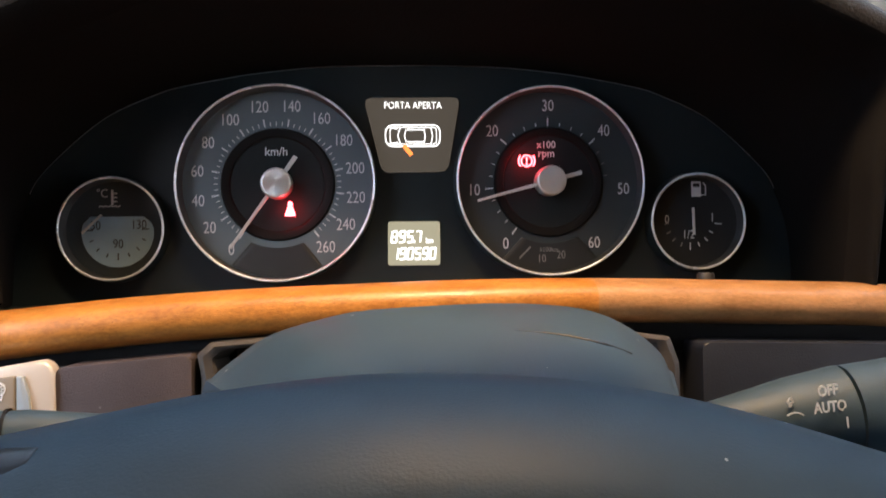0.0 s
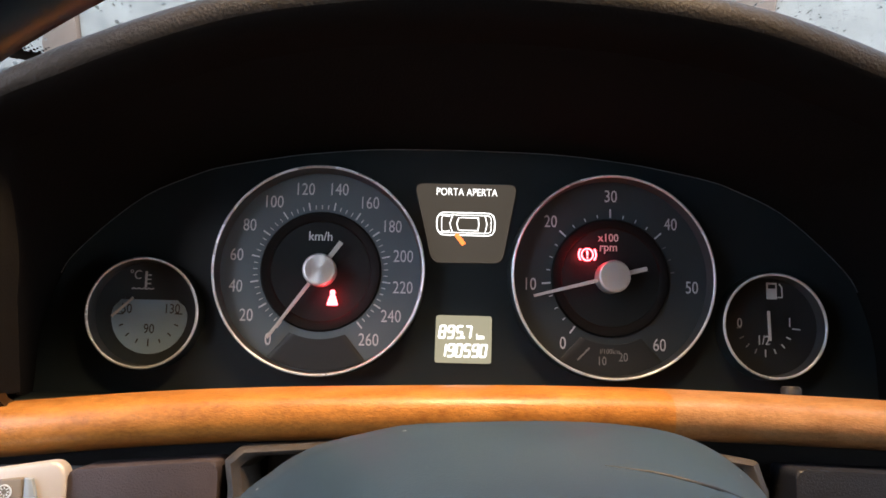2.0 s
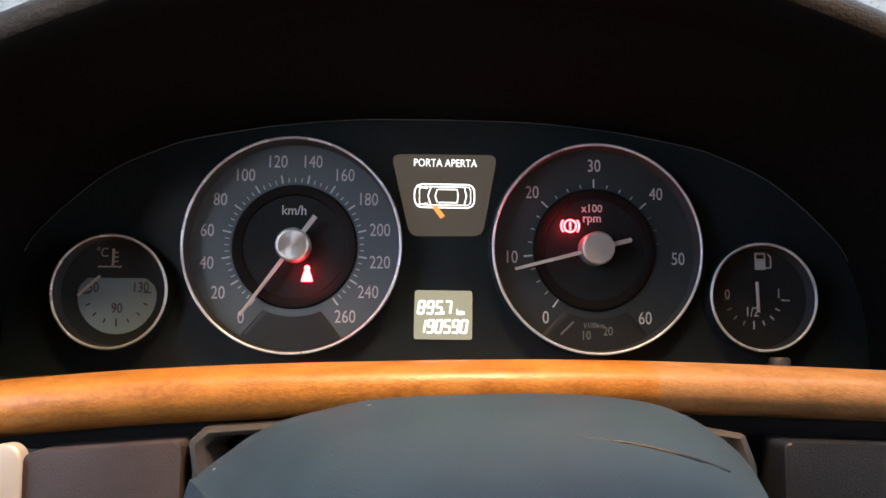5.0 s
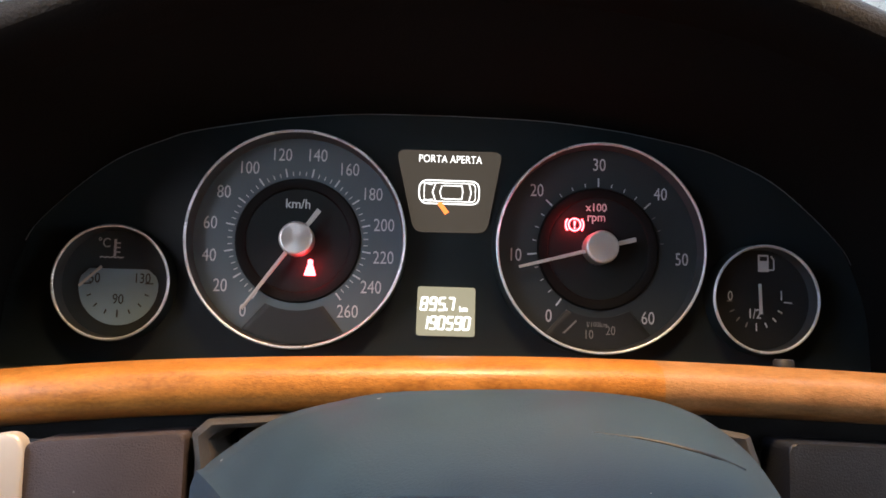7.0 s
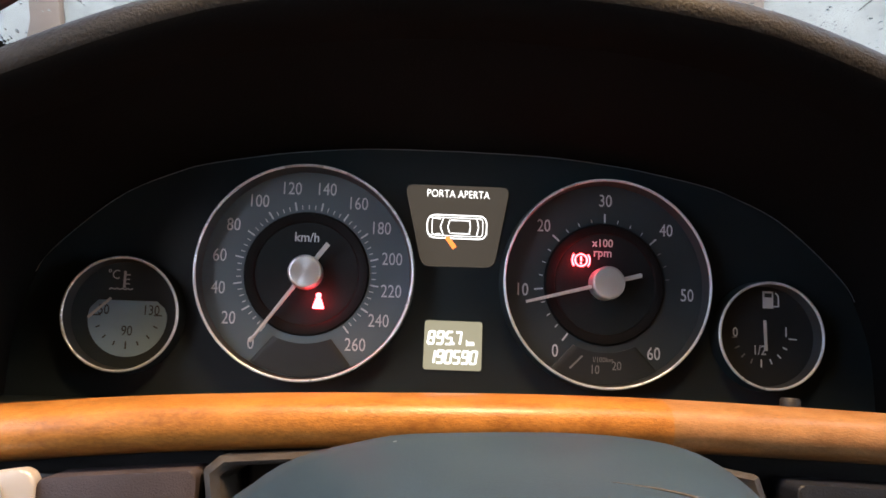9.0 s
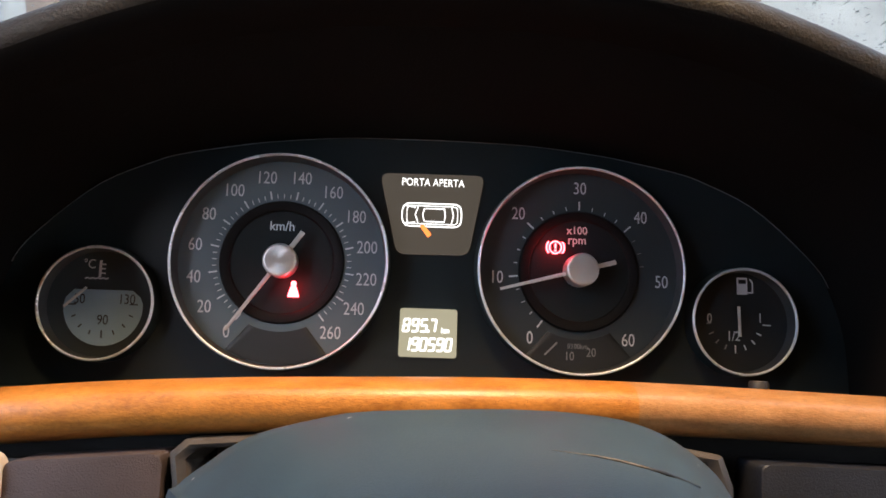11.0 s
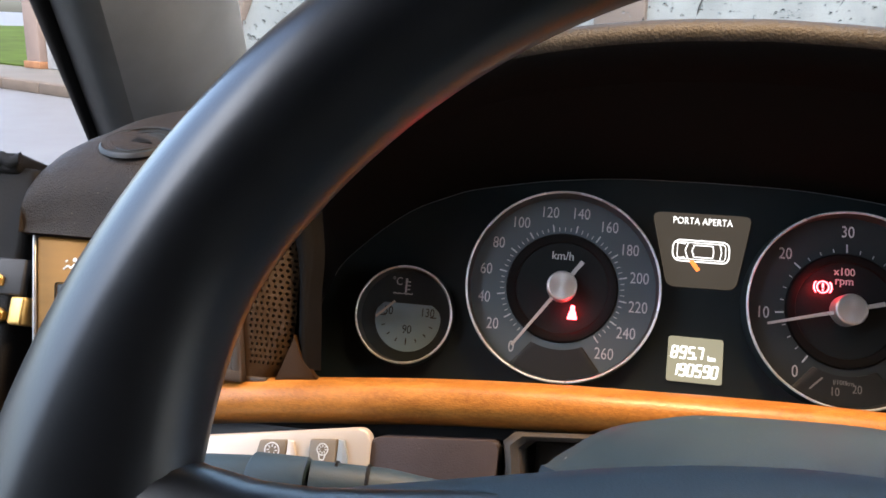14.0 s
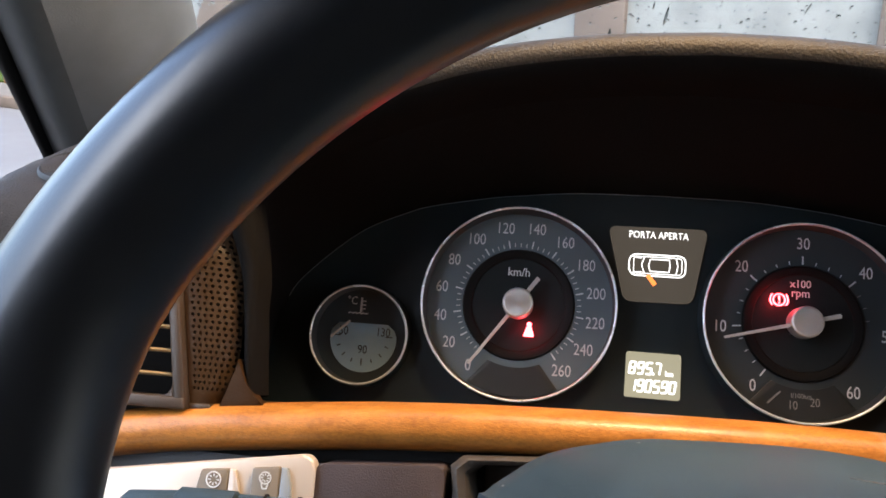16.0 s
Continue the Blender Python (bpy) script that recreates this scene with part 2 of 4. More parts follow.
# Right-hand flap's own dark colour, deepened for the shade beyond the wheel.
NAVY = material("blue_black_panel", (0.014, 0.017, 0.025), 0.5, bump=0.3, bump_scale=1400, vary=0.25, spec=0.4)
dusted(FABRIC, 330.0, 0.018, (0.30, 0.28, 0.27))
SHROUD = material("dusty_column_shroud", (0.048, 0.041, 0.034), 0.6, bump=0.4, bump_scale=700, vary=0.35, scale=120)
dusted(HUB_SKIN)
dusted(WOOD, 1700.0, 0.075, (0.13, 0.045, 0.010))
dusted(WOOD_SHADED, 1700.0, 0.065, (0.17, 0.070, 0.022))
dusted(DASH_SKIN, 520.0, 0.045, (0.10, 0.08, 0.06))
PILLAR_CLOTH = material("grey_pillar_trim", (0.1725, 0.1863, 0.196), 0.75, bump=0.4, bump_scale=1100, vary=0.2, scale=25)
PILLAR_DARK = material("dark_grey_frame", (0.0621, 0.069, 0.07176), 0.5, bump=0.2, bump_scale=900)
RUBBER = material("black_rubber", (0.006, 0.0055, 0.005), 0.6, bump=0.2, spec=0.15)
HEADLINING = material("grey_headlining", (0.20, 0.19, 0.18), 0.9, bump=0.4)
DARK_TRIM = material("dark_cabin_trim", (0.05, 0.048, 0.046), 0.7, bump=0.3)
BRASS = material("yellow_brass", (0.65, 0.42, 0.14), 0.35, 0.8)
SCREEN_LIT = glowing("lit_screen", (0.050, 0.0415, 0.032), 0.22)
ODO_LIT = glowing("lit_odometer", (0.28, 0.26, 0.18), 0.20)
PIXEL_WHITE = glowing("screen_white", (1.0, 1.0, 0.96), 0.34)
PIXEL_ORANGE = glowing("screen_orange", (1.0, 0.23, 0.05), 0.3)
LAMP_RED = glowing("telltale_red", (1.0, 0.045, 0.055), 4.0)
ASPHALT = material("wet_asphalt", (0.070, 0.070, 0.072), 0.6, scale=3, bump=0.5, bump_scale=90, vary=0.3, spec=0.3)
PAVING = material("pale_paving", (0.075, 0.071, 0.067), 0.8, scale=2, vary=0.2, bump=0.3, bump_scale=60, spec=0.1)
KERB_STONE = material("kerb_stone", (0.072, 0.058, 0.048), 0.8, scale=4, vary=0.25, spec=0.1)
PINK_WALL = material("pink_render", (0.16, 0.125, 0.112), 0.9, scale=2, vary=0.15, spec=0.1)
WHITE_WALL = material("pale_render", (0.25, 0.25, 0.254), 0.9, scale=3, vary=0.3, spec=0.1)
BRICK = material("terracotta_base", (0.17, 0.085, 0.045), 0.85, scale=5, vary=0.3, spec=0.1)
GRASS = material("grass_green", (0.030, 0.046, 0.008), 0.9, scale=2, vary=0.5, spec=0.03)
GLASS = clear_glass("clear_glass")
GLASS.node_tree.nodes["Principled BSDF"].inputs["IOR"].default_value = 1.06
WATER = clear_glass("rain_water")
WATER.node_tree.nodes["Principled BSDF"].inputs["IOR"].default_value = 1.11
WATER.node_tree.nodes["Principled BSDF"].inputs["Base Color"].default_value = (0.9, 0.95, 0.95, 1)

# ---- street ----
K_AXIS = Vector((0.894, -0.447, 0))          # along the kerb
K_OUT = Vector((0.447, 0.894, 0))            # away from the road
K_ZERO = Vector((-7.2, 9.6, 0))


def street_box(a0, a1, b0, b1, z0, z1, bevel=0.0):
    bm = box((a0, b0, z0), (a1, b1, z1), bevel)
    rot = Matrix(((K_AXIS.x, K_OUT.x, 0, K_ZERO.x), (K_AXIS.y, K_OUT.y, 0, K_ZERO.y), (0, 0, 1, 0), (0, 0, 0, 1)))
    bm.transform(rot)
    return bm


WORLD = Matrix.Identity(4)
ground = bmesh.new()
bmesh.ops.create_grid(ground, x_segments=8, y_segments=8, size=400)
thing("ground", ground, ASPHALT, "wet grey asphalt road reaching to the horizon", "road", kind="structure", base=WORLD)
pavement = thing("pavement", street_box(-30, 40, 0.16, 1.6, 0, 0.14), PAVING, "pale pavement behind a stone kerb", "pavement", kind="structure", base=WORLD)
for k in range(24):
    ob = part("kerb_stone", street_box(-12 + k, -12 + k + 0.985, 0, 0.155, 0, 0.15, 0.012), KERB_STONE, pavement)
thing("lawn", street_box(-40, -3.1, 1.55, 40, 0, 0.17), GRASS, "green grass beyond the pavement", "grass", kind="structure", base=WORLD)

# ---- car shell ----
CX = 0.0725                                   # middle of the cluster and of the column
thing("ceiling", box((-0.34, -1.7, 1.40), (1.25, -0.1, 1.43), 0.01), HEADLINING, "grey cloth headlining over the seats", "headlining", kind="structure", base=WORLD)
thing("wall_right", box((1.2, -1.7, 0.2), (1.25, 0.8, 0.97), 0.01), DARK_TRIM, "dark trimmed door side below the windows", "door trim", kind="structure", base=WORLD)
# Two unseen walls added to keep light out where rear windows would be.
thing("rear_light_block", box((-0.34, -1.2, 0.2), (1.25, -1.15, 1.41), 0.01), DARK_TRIM, "unseen dark wall added to block light from behind", "rear trim", kind="structure", base=WORLD)
thing("right_rear_light_block", box((1.2, -1.2, 0.97), (1.25, -1.0, 1.41), 0.01), DARK_TRIM, "unseen dark wall added to block light at the right rear", "side trim", kind="structure", base=WORLD)
thing("floor", box((-0.36, -1.7, 0.18), (1.25, 0.9, 0.22)), DARK_TRIM, "dark carpeted cabin floor", "floor", kind="structure", base=WORLD)
# Another unseen wall, added to cut light from the left rear.
thing("left_light_block", box((-0.37, -1.2, 0.2), (-0.33, -0.53, 1.41), 0.01), DARK_TRIM, "unseen dark wall added to block light at the left rear", "side trim", kind="structure", base=WORLD)
thing("bulkhead", box((-0.36, 0.62, 0.2), (1.25, 0.66, 0.98)), DARK_TRIM, "dark bulkhead under the windscreen", "bulkhead", kind="structure", base=WORLD)


# ---- front pillar and windscreen ----
def up_line(bottom, top, k):
    return tuple(b + (t - b) * k for b, t in zip(bottom, top))


E1 = ((-0.372, 0.15, 0.086), (-0.290, -0.15, 0.186))
E2 = ((-0.367, 0.15, 0.093), (-0.273, -0.15, 0.186))
E3 = ((-0.340, 0.16, 0.098), (-0.240, -0.15, 0.185))
E4 = ((-0.275, 0.25, 0.128), (-0.220, -0.06, 0.261))
pillar = thing("a_pillar", None, None, "grey trimmed front pillar beside the open door", "pillar", kind="structure")
ks = [-0.25 + 0.2 * i for i in range(12)]


def strip(a, b, bulge, back, name, mat):
    rings = []
    for k in ks:
        p, q = Vector(up_line(*a, k)), Vector(up_line(*b, k))
        n = Vector((0.35, -0.85, -0.35))
        mids = [p.lerp(q, u) + n * bulge * math.sin(math.pi * u) for u in (0, 0.15, 0.35, 0.5, 0.65, 0.85, 1)]
        rings.append([tuple(m) for m in mids] + [tuple(m - n * back) for m in reversed(mids)])
    return part(name, loft(rings), mat, pillar)


strip(E1, E2, 0.006, 0.02, "door_seal", RUBBER)
strip(E2, E3, 0.010, 0.03, "frame_cover", PILLAR_DARK)
strip(E3, E4, 0.012, 0.03, "pillar_trim", PILLAR_CLOTH)

SCREEN_LO, SCREEN_HI = Vector((0, 0.66, 0.99)), Vector((0, -0.2, 1.41))


def on_screen(x, v, off=0.0):
    p = SCREEN_LO.lerp(SCREEN_HI, v)
    n = Vector((0, (SCREEN_HI - SCREEN_LO).z, -(SCREEN_HI - SCREEN_LO).y)).normalized()
    bow = 0.10 - (0.10 + 0.36 * max(0.0, 1 - v) ** 1.3) * abs((x - 0.44) / 0.71) ** 3.4
    return Vector((x, p.y + bow, p.z)) - n * off


def screen_patch(x0, x1, v0, v1, off, thick, nx=24, nv=6):
    bm = bmesh.new()
    lay = []
    for o in (off, off + thick):
        lay.append([[bm.verts.new(on_screen(x0 + (x1 - x0) * i / nx, v0 + (v1 - v0) * j / nv, o)) for i in range(nx + 1)] for j in range(nv + 1)])
    for g in lay:
        for j in range(nv):
            for i in range(nx):
                bm.faces.new((g[j][i], g[j][i + 1], g[j + 1][i + 1], g[j + 1][i]))
    a, b = lay
    for i in range(nx):
        bm.faces.new((a[0][i], a[0][i + 1], b[0][i + 1], b[0][i]))
        bm.faces.new((a[nv][i], a[nv][i + 1], b[nv][i + 1], b[nv][i]))
    for j in range(nv):
        bm.faces.new((a[j][0], a[j + 1][0], b[j + 1][0], b[j][0]))
        bm.faces.new((a[j][nx], a[j + 1][nx], b[j + 1][nx], b[j][nx]))
    return bm


windscreen = thing("windscreen", screen_patch(-0.275, 1.155, 0.0, 1.0, 0.0, 0.005, 48, 10), GLASS, "clear curved windscreen speckled with rain drops", "windscreen", kind="structure", base=WORLD)
windscreen.visible_shadow = False
part("black_border", screen_patch(-0.275, 1.155, -0.02, 0.035, -0.003, 0.002, 48, 2), RUBBER, windscreen)


def frit_top(x):
    """Upper edge of the black band, rising into the lower corner of the glass."""
    return 0.089 + 0.045 * max(0.0, (-0.243 - x) / 0.04) ** 1.6


bm = bmesh.new()
low, high = [], []
for k in range(41):
    x = -0.2745 + 0.0025 * k
    low.append(bm.verts.new(on_screen(x, frit_top(x) - 0.020, 0.0062)))
    high.append(bm.verts.new(on_screen(x, frit_top(x), 0.0062)))
for k in range(40):
    bm.faces.new((low[k], low[k + 1], high[k + 1], high[k]))
bmesh.ops.solidify(bm, geom=bm.faces[:], thickness=0.0006)
part("corner_band", bm, RUBBER, windscreen, "black printed band in the lower corner")
bm = bmesh.new()
for k in range(30):
    for row in range(4):
        x = -0.2738 + 0.0033 * (k + 0.5 * (row % 2))
        c = on_screen(x, frit_top(x) + 0.0022 + 0.0036 * row, 0.0064)
        e = on_screen(x, frit_top(x) + 0.0122 + 0.0036 * row, 0.0064)
        up = (e - c).normalized()
        side = (on_screen(x + 0.002, frit_top(x), 0.0064) - on_screen(x, frit_top(x), 0.0064)).normalized()
        r = 0.0017 - 0.0003 * row
        bm.faces.new([bm.verts.new(c + r * (math.cos(a) * side + math.sin(a) * up)) for a in (i * math.pi / 4 for i in range(8))])
bmesh.ops.solidify(bm, geom=bm.faces[:], thickness=0.0004)
tagged(part("band_dots", bm, RUBBER, windscreen, "fading rows of small black dots"), kind="stuff")
rng = random.Random(7)
drops = bmesh.new()
for k in range(3200):
    x, v = rng.uniform(-0.27, 0.75), rng.uniform(0.03, 0.5) ** 1.15
    r = rng.choice((0.0006, 0.0008, 0.0010, 0.0012, 0.0018)) * rng.uniform(0.8, 1.3)
    stretch = rng.uniform(5.0, 16.0) if k % 40 == 0 else rng.uniform(0.6, 2.2)
    c = on_screen(x, v, 0.0052)
    du = Vector((1, 0, 0))
    dv = (on_screen(x, v + 0.01) - on_screen(x, v)).normalized()
    nn = du.cross(dv).normalized()
    if nn.z < 0:
        nn = -nn
    c = on_screen(x, v, 0.0) + nn * 0.0
    ring0 = [drops.verts.new(c + r * (math.cos(a) * du + stretch * math.sin(a) * dv)) for a in (i * math.pi / 4 for i in range(8))]
    ring1 = [drops.verts.new(c + nn * r * 0.45 + 0.65 * r * (math.cos(a) * du + stretch * math.sin(a) * dv)) for a in (i * math.pi / 4 for i in range(8))]
    for i in range(8):
        j = (i + 1) % 8
        drops.faces.new((ring0[i], ring0[j], ring1[j], ring1[i]))
    drops.faces.new(ring1)
rain = link_mesh("rain_drops", drops, WATER)
tagged(rain, "many small rain drops clinging to the windscreen", "rain drops", kind="stuff")
rain.visible_shadow = False

# ---- garden wall across the road ----
pier = thing("gate_pier", street_box(-3.16, -2.72, 1.5, 1.9, 0.14, 3.0, 0.02), PINK_WALL, "pink rendered gate pier on a terracotta base", "pier", base=WORLD)
part("plinth", street_box(-3.20, -2.68, 1.46, 1.94, 0.14, 0.26, 0.015), BRICK, pier)
garden = thing("garden_wall", street_box(-2.68, 24, 1.6, 1.85, 0.14, 2.6, 0.02), WHITE_WALL, "pale rendered garden wall beside the pavement", "wall", base=WORLD)
for k in range(7):
    part("pilaster", street_box(-0.4 + 2.6 * k, 0.1 + 2.6 * k, 1.52, 1.6, 0.14, 2.6, 0.01), PINK_WALL, garden)

# ---- dashboard ----
PANEL_ARCH = [(0, 0.063), (0.0435, 0.0622), (0.0775, 0.059), (0.0955, 0.0562), (0.1195, 0.0515), (0.1335, 0.047), (0.16, 0.034), (0.1885, 0.008), (0.1975, -0.008), (0.204, -0.03), (0.206, -0.062)]
LIP_ARCH = [(0, 0.1072), (0.04, 0.1056), (0.0735, 0.1018), (0.103, 0.0962), (0.126, 0.0890), (0.150, 0.0797), (0.175, 0.0683), (0.196, 0.0560), (0.2070, 0.0410), (0.2070, 0.0240), (0.2000, 0.0060), (0.1925, -0.0170), (0.1870, -0.0600)]


def arch(points, n=44, grow=0.0):
    """(x, z) along a mirrored arch, left foot to right foot."""
    half = []
    m = len(points) - 1
    for k in range(n + 1):
        s = k / n * m
        dx = smooth_curve([(i, p[0]) for i, p in enumerate(points)], s)
        z = smooth_curve([(i, p[1]) for i, p in enumerate(points)], s)
        half.append((dx, z))
    out = [(CX - dx, z) for dx, z in reversed(half)] + [(CX + dx, z) for dx, z in half[1:]]
    if grow:
        moved = []
        for i, p in enumerate(out):
            a, b = out[max(i - 1, 0)], out[min(i + 1, len(out) - 1)]
            d = math.hypot(b[0] - a[0], b[1] - a[1])
            moved.append((p[0] - (b[1] - a[1]) / d * grow, p[1] + (b[0] - a[0]) / d * grow))
        out = moved
    return out


dashboard = thing("dashboard", None, None, "dark grained dashboard with a deep instrument hood", "dashboard")
HX = CX + 0.007


def lip_at(grow):
    return [(x + HX - CX, z + 0.0035) for x, z in arch(LIP_ARCH, grow=grow)]


rings = [[(x, 0.004, z) for x, z in arch(PANEL_ARCH)]]
roll = [(-0.088 - 0.0175 * math.sin(radians(k)), -0.0105 + 0.0105 * math.cos(radians(k))) for k in (172, 152, 132, 114, 98, 82, 66, 50, 34, 18, 4)]
for y, g in [(-0.05, -0.0215), (-0.075, -0.0212)] + roll:
    blend = 1 if y < -0.06 else 0.55
    ring = []
    for p, q, o in zip(arch(PANEL_ARCH), lip_at(g), lip_at(g * 0.25)):
        w = min(max((o[1] + 0.02) / 0.09, 0.0), 1.0)
        q = (o[0] + (q[0] - o[0]) * w, o[1] + (q[1] - o[1]) * w)
        yy = y if y > -0.09 else -0.09 + (y + 0.09) * (0.3 + 0.7 * min(max(o[1] / 0.04, 0.0), 1.0))
        ring.append((p[0] + (q[0] - p[0]) * blend, yy, p[1] + (q[1] - p[1]) * blend))
    rings.append(ring)
for y in (-0.078, -0.06, -0.03, 0.02, 0.12, 0.3, 0.5):
    spread = 1 + 0.16 * min(1.0, (y + 0.093) / 0.06)
    rings.append([(HX + (x - HX) * spread, y, z + 0.31 * (y + 0.093)) for x, z in lip_at(0.0)])
part("hood_inside", loft(rings[:3], closed=False), SHADE_BLACK, dashboard, "inside of the hood, blackened for shade")
hood = part("instrument_hood", loft(rings[2:], closed=False), SHADE_BLACK, dashboard, "dark grained skin, blackened below for shade")
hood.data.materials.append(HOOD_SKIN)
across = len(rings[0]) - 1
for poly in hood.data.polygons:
    # Underside rows and feet take the shade colour instead of the skin colour.
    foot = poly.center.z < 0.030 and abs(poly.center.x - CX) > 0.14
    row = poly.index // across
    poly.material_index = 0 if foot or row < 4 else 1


def dash_side(x_end, x_in, sgn, name):
    """One end of the dash top: a level slab with a rolled front edge and a rounded outer corner."""
    out = []
    prof = [(x_in, -0.010), (x_in, 0.0560), (x_in + (x_end - x_in) * 0.25, 0.0590)] + [(x_end + sgn * (0.032 - 0.032 * math.sin(radians(a))), 0.027 + 0.036 * math.cos(radians(a))) for a in range(0, 91, 10)] + [(x_end + sgn * 0.001, -0.010)]
    for y, s in ((-0.1145, 0.12), (-0.1165, 0.22), (-0.1170, 0.32), (-0.1155, 0.43), (-0.1120, 0.53), (-0.1060, 0.63), (-0.0975, 0.715), (-0.086, 0.79), (-0.072, 0.85), (-0.055, 0.895), (-0.035, 0.93), (0.0, 0.95), (0.15, 0.95), (0.34, 0.93)):
        lift = 0.33 * max(0.0, y + 0.09)
        out.append([(x_in + (x - x_in) * (0.97 + 0.03 * s), y, -0.01 + (z + 0.01) * s + lift) for x, z in prof])
    return part(name, loft(out), DASH_SKIN, dashboard)


dash_side(-0.2345, -0.146, 1, "dash_end")
demist = thing("demister_vent", None, None, "round black demister vent on top of the dash end", "air vent")
VENT_AT = Matrix.Translation((-0.1915, -0.1014, 0.0378)) @ Matrix.Rotation(radians(-52), 4, "X") @ Matrix.Scale(0.86, 4)
for nm, prof, mt in (("bezel", [(0.0185, 0.0006), (0.0187, -0.0008), (0.0196, -0.0012), (0.0206, -0.0006), (0.0213, 0.0010)], BLACK_PLASTIC), ("inner_ring", [(0.0125, 0.0002), (0.0128, -0.0006), (0.0136, -0.0006), (0.0140, 0.0002)], BLACK_PLASTIC), ("well", [(0, 0.0), (0.0187, 0.0)], DIAL_BLACK)):
    bm = lathe(prof, 0, 0, 40)
    bm.transform(VENT_AT)
    part(nm, bm, mt, demist)
bm = prism([(-0.0040, -0.0035), (0.0085, -0.0035), (0.0040, 0.0010), (-0.0040, 0.0040)], -0.0012, 0.0, 0.0003)
bm.transform(VENT_AT)
part("latch", bm, RUBBER, demist)
# lower carcass behind the trim, and the shelf under the dials
# Hidden filler boxes added to stop light leaking in beside the hood.
part("side_filler", box((-0.228, -0.082, -0.07), (-0.139, 0.30, 0.028), 0.003), BLACK_PLASTIC, dashboard)
part("side_filler", box((0.284, -0.082, -0.07), (0.84, 0.30, 0.045), 0.003), BLACK_PLASTIC, dashboard)
part("carcass", box((-0.235, -0.088, -0.30), (0.85, 0.30, -0.066), 0.004), BLACK_PLASTIC, dashboard)
part("dial_shelf", box((-0.135, -0.075, -0.068), (0.285, 0.02, -0.0605), 0.002), PANEL_BLACK, dashboard)
part("dash_top", box((0.31, -0.08, -0.07), (0.85, 0.34, 0.05), 0.02, 4), DASH_SKIN, dashboard)


WOOD_LINE = [(-0.240, -0.0830), (-0.154, -0.0652), (-0.120, -0.0606), (-0.090, -0.0577), (-0.045, -0.0538), (0.0, -0.0514), (0.050, -0.0499), (0.090, -0.0491), (0.130, -0.0491), (0.175, -0.0501), (0.230, -0.0520), (0.270, -0.0537), (0.80, -0.105)]


def wood_top(x):
    return smooth_curve(WOOD_LINE, x)


rings = []
for k in range(101):
    x = -0.238 + 1.0 * k / 100
    t, h = wood_top(x), 0.0200 - 0.0012 * min(max((x + 0.10) / 0.25, 0.0), 1.0)
    sec = []
    for a in range(-90, 271, 18):
        c, s = math.cos(radians(a)), math.sin(radians(a))
        yy = -0.083 - 0.021 * math.copysign(abs(c) ** 0.8, c)
        zz = t - h / 2 + h / 2 * math.copysign(abs(s) ** 0.75, s)
        sec.append((x, yy, zz))
    rings.append(sec[:-1])
wood = thing("wood_trim", None, None, "long curved strip of golden open-grain wood", "wood trim")
LIGHT_EDGE = 38                                    # edge of the warm light, set as a change of wood colour
part("veneer", loft(rings[:LIGHT_EDGE + 1]), WOOD, wood)
part("veneer", loft(rings[LIGHT_EDGE:]), WOOD_SHADED, wood, "same wood, coloured for the part outside the warm light")

# ---- left vent, speaker grille ----
def leaning(bm):
    """Shears upright pieces to the slant of the dash side."""
    for v in bm.verts:
        v.co.x -= 0.20 * (v.co.z + 0.0610)
    return bm


vent = thing("air_vent", None, None, "taupe side air vent with pale horizontal louvres", "air vent")
part("end_panel", leaning(box((-0.2150, -0.1145, -0.098), (-0.186, -0.09, -0.0105), 0.002)), BRONZE, vent, "brushed golden bronze end panel")
for lo, hi in (((-0.196, -0.1032, -0.0640), (-0.1281, -0.088, -0.0588)), ((-0.196, -0.103, 0.010), (-0.1281, -0.088, 0.0165)), ((-0.1331, -0.103, -0.0640), (-0.1281, -0.088, 0.016)), ((-0.199, -0.103, -0.0625), (-0.193, -0.088, 0.016))):
    part("frame_bar", leaning(box(lo, hi, 0.0012)), BROWN_PLASTIC, vent)
part("duct", leaning(box((-0.196, -0.0865, -0.060), (-0.132, -0.080, 0.014))), SHADE_BLACK, vent)
part("frame_corner", leaning(prism([(-0.1329, -0.0590), (-0.1329, -0.0540)] + [(-0.1379 + 0.005 * math.cos(radians(a)), -0.0538 + 0.005 * math.sin(radians(a))) for a in range(0, -91, -15)] + [(-0.1379, -0.0590)], -0.1028, -0.089)), BROWN_PLASTIC, vent)
for k in range(6):
    z = -0.0503 + 0.0099 * k
    rings = [[(x, -0.0990 + 0.0022 * math.cos(a), z + 0.0009 * math.sin(a) - 0.10 * 0.0022 * math.cos(a)) for a in (i * math.pi / 5 for i in range(10))] for x in (-0.1945, -0.1325)]
    part("louvre", leaning(loft(rings)), LOUVRE, vent)
part("airflow_mark", merge(polyline([(-0.2092, -0.0244), (-0.2075, -0.0226), (-0.2056, -0.0236), (-0.2043, -0.0218)], 0.0008, -0.1146), prism(arc(-0.2045, -0.0200, 0.0010, 0, 330, 10), -0.1149, -0.1146), bar((-0.2086, -0.0212), (-0.2078, -0.0203), 0.0008, -0.1146)), PRINT_WHITE, vent)
part("edge_strip", leaning(box((-0.2166, -0.1150, -0.098), (-0.2148, -0.095, -0.0104), 0.0008)), DARK_EDGE, vent, "bright satin edge strip")
part("slot", leaning(box((-0.2057, -0.1150, -0.062), (-0.188, -0.1135, -0.0300), 0.0018)), DIAL_BLACK, vent)
part("thumbwheel", leaning(box((-0.2030, -0.1165, -0.058), (-0.190, -0.114, -0.0335), 0.002)), CHEEK_BLUE, vent)

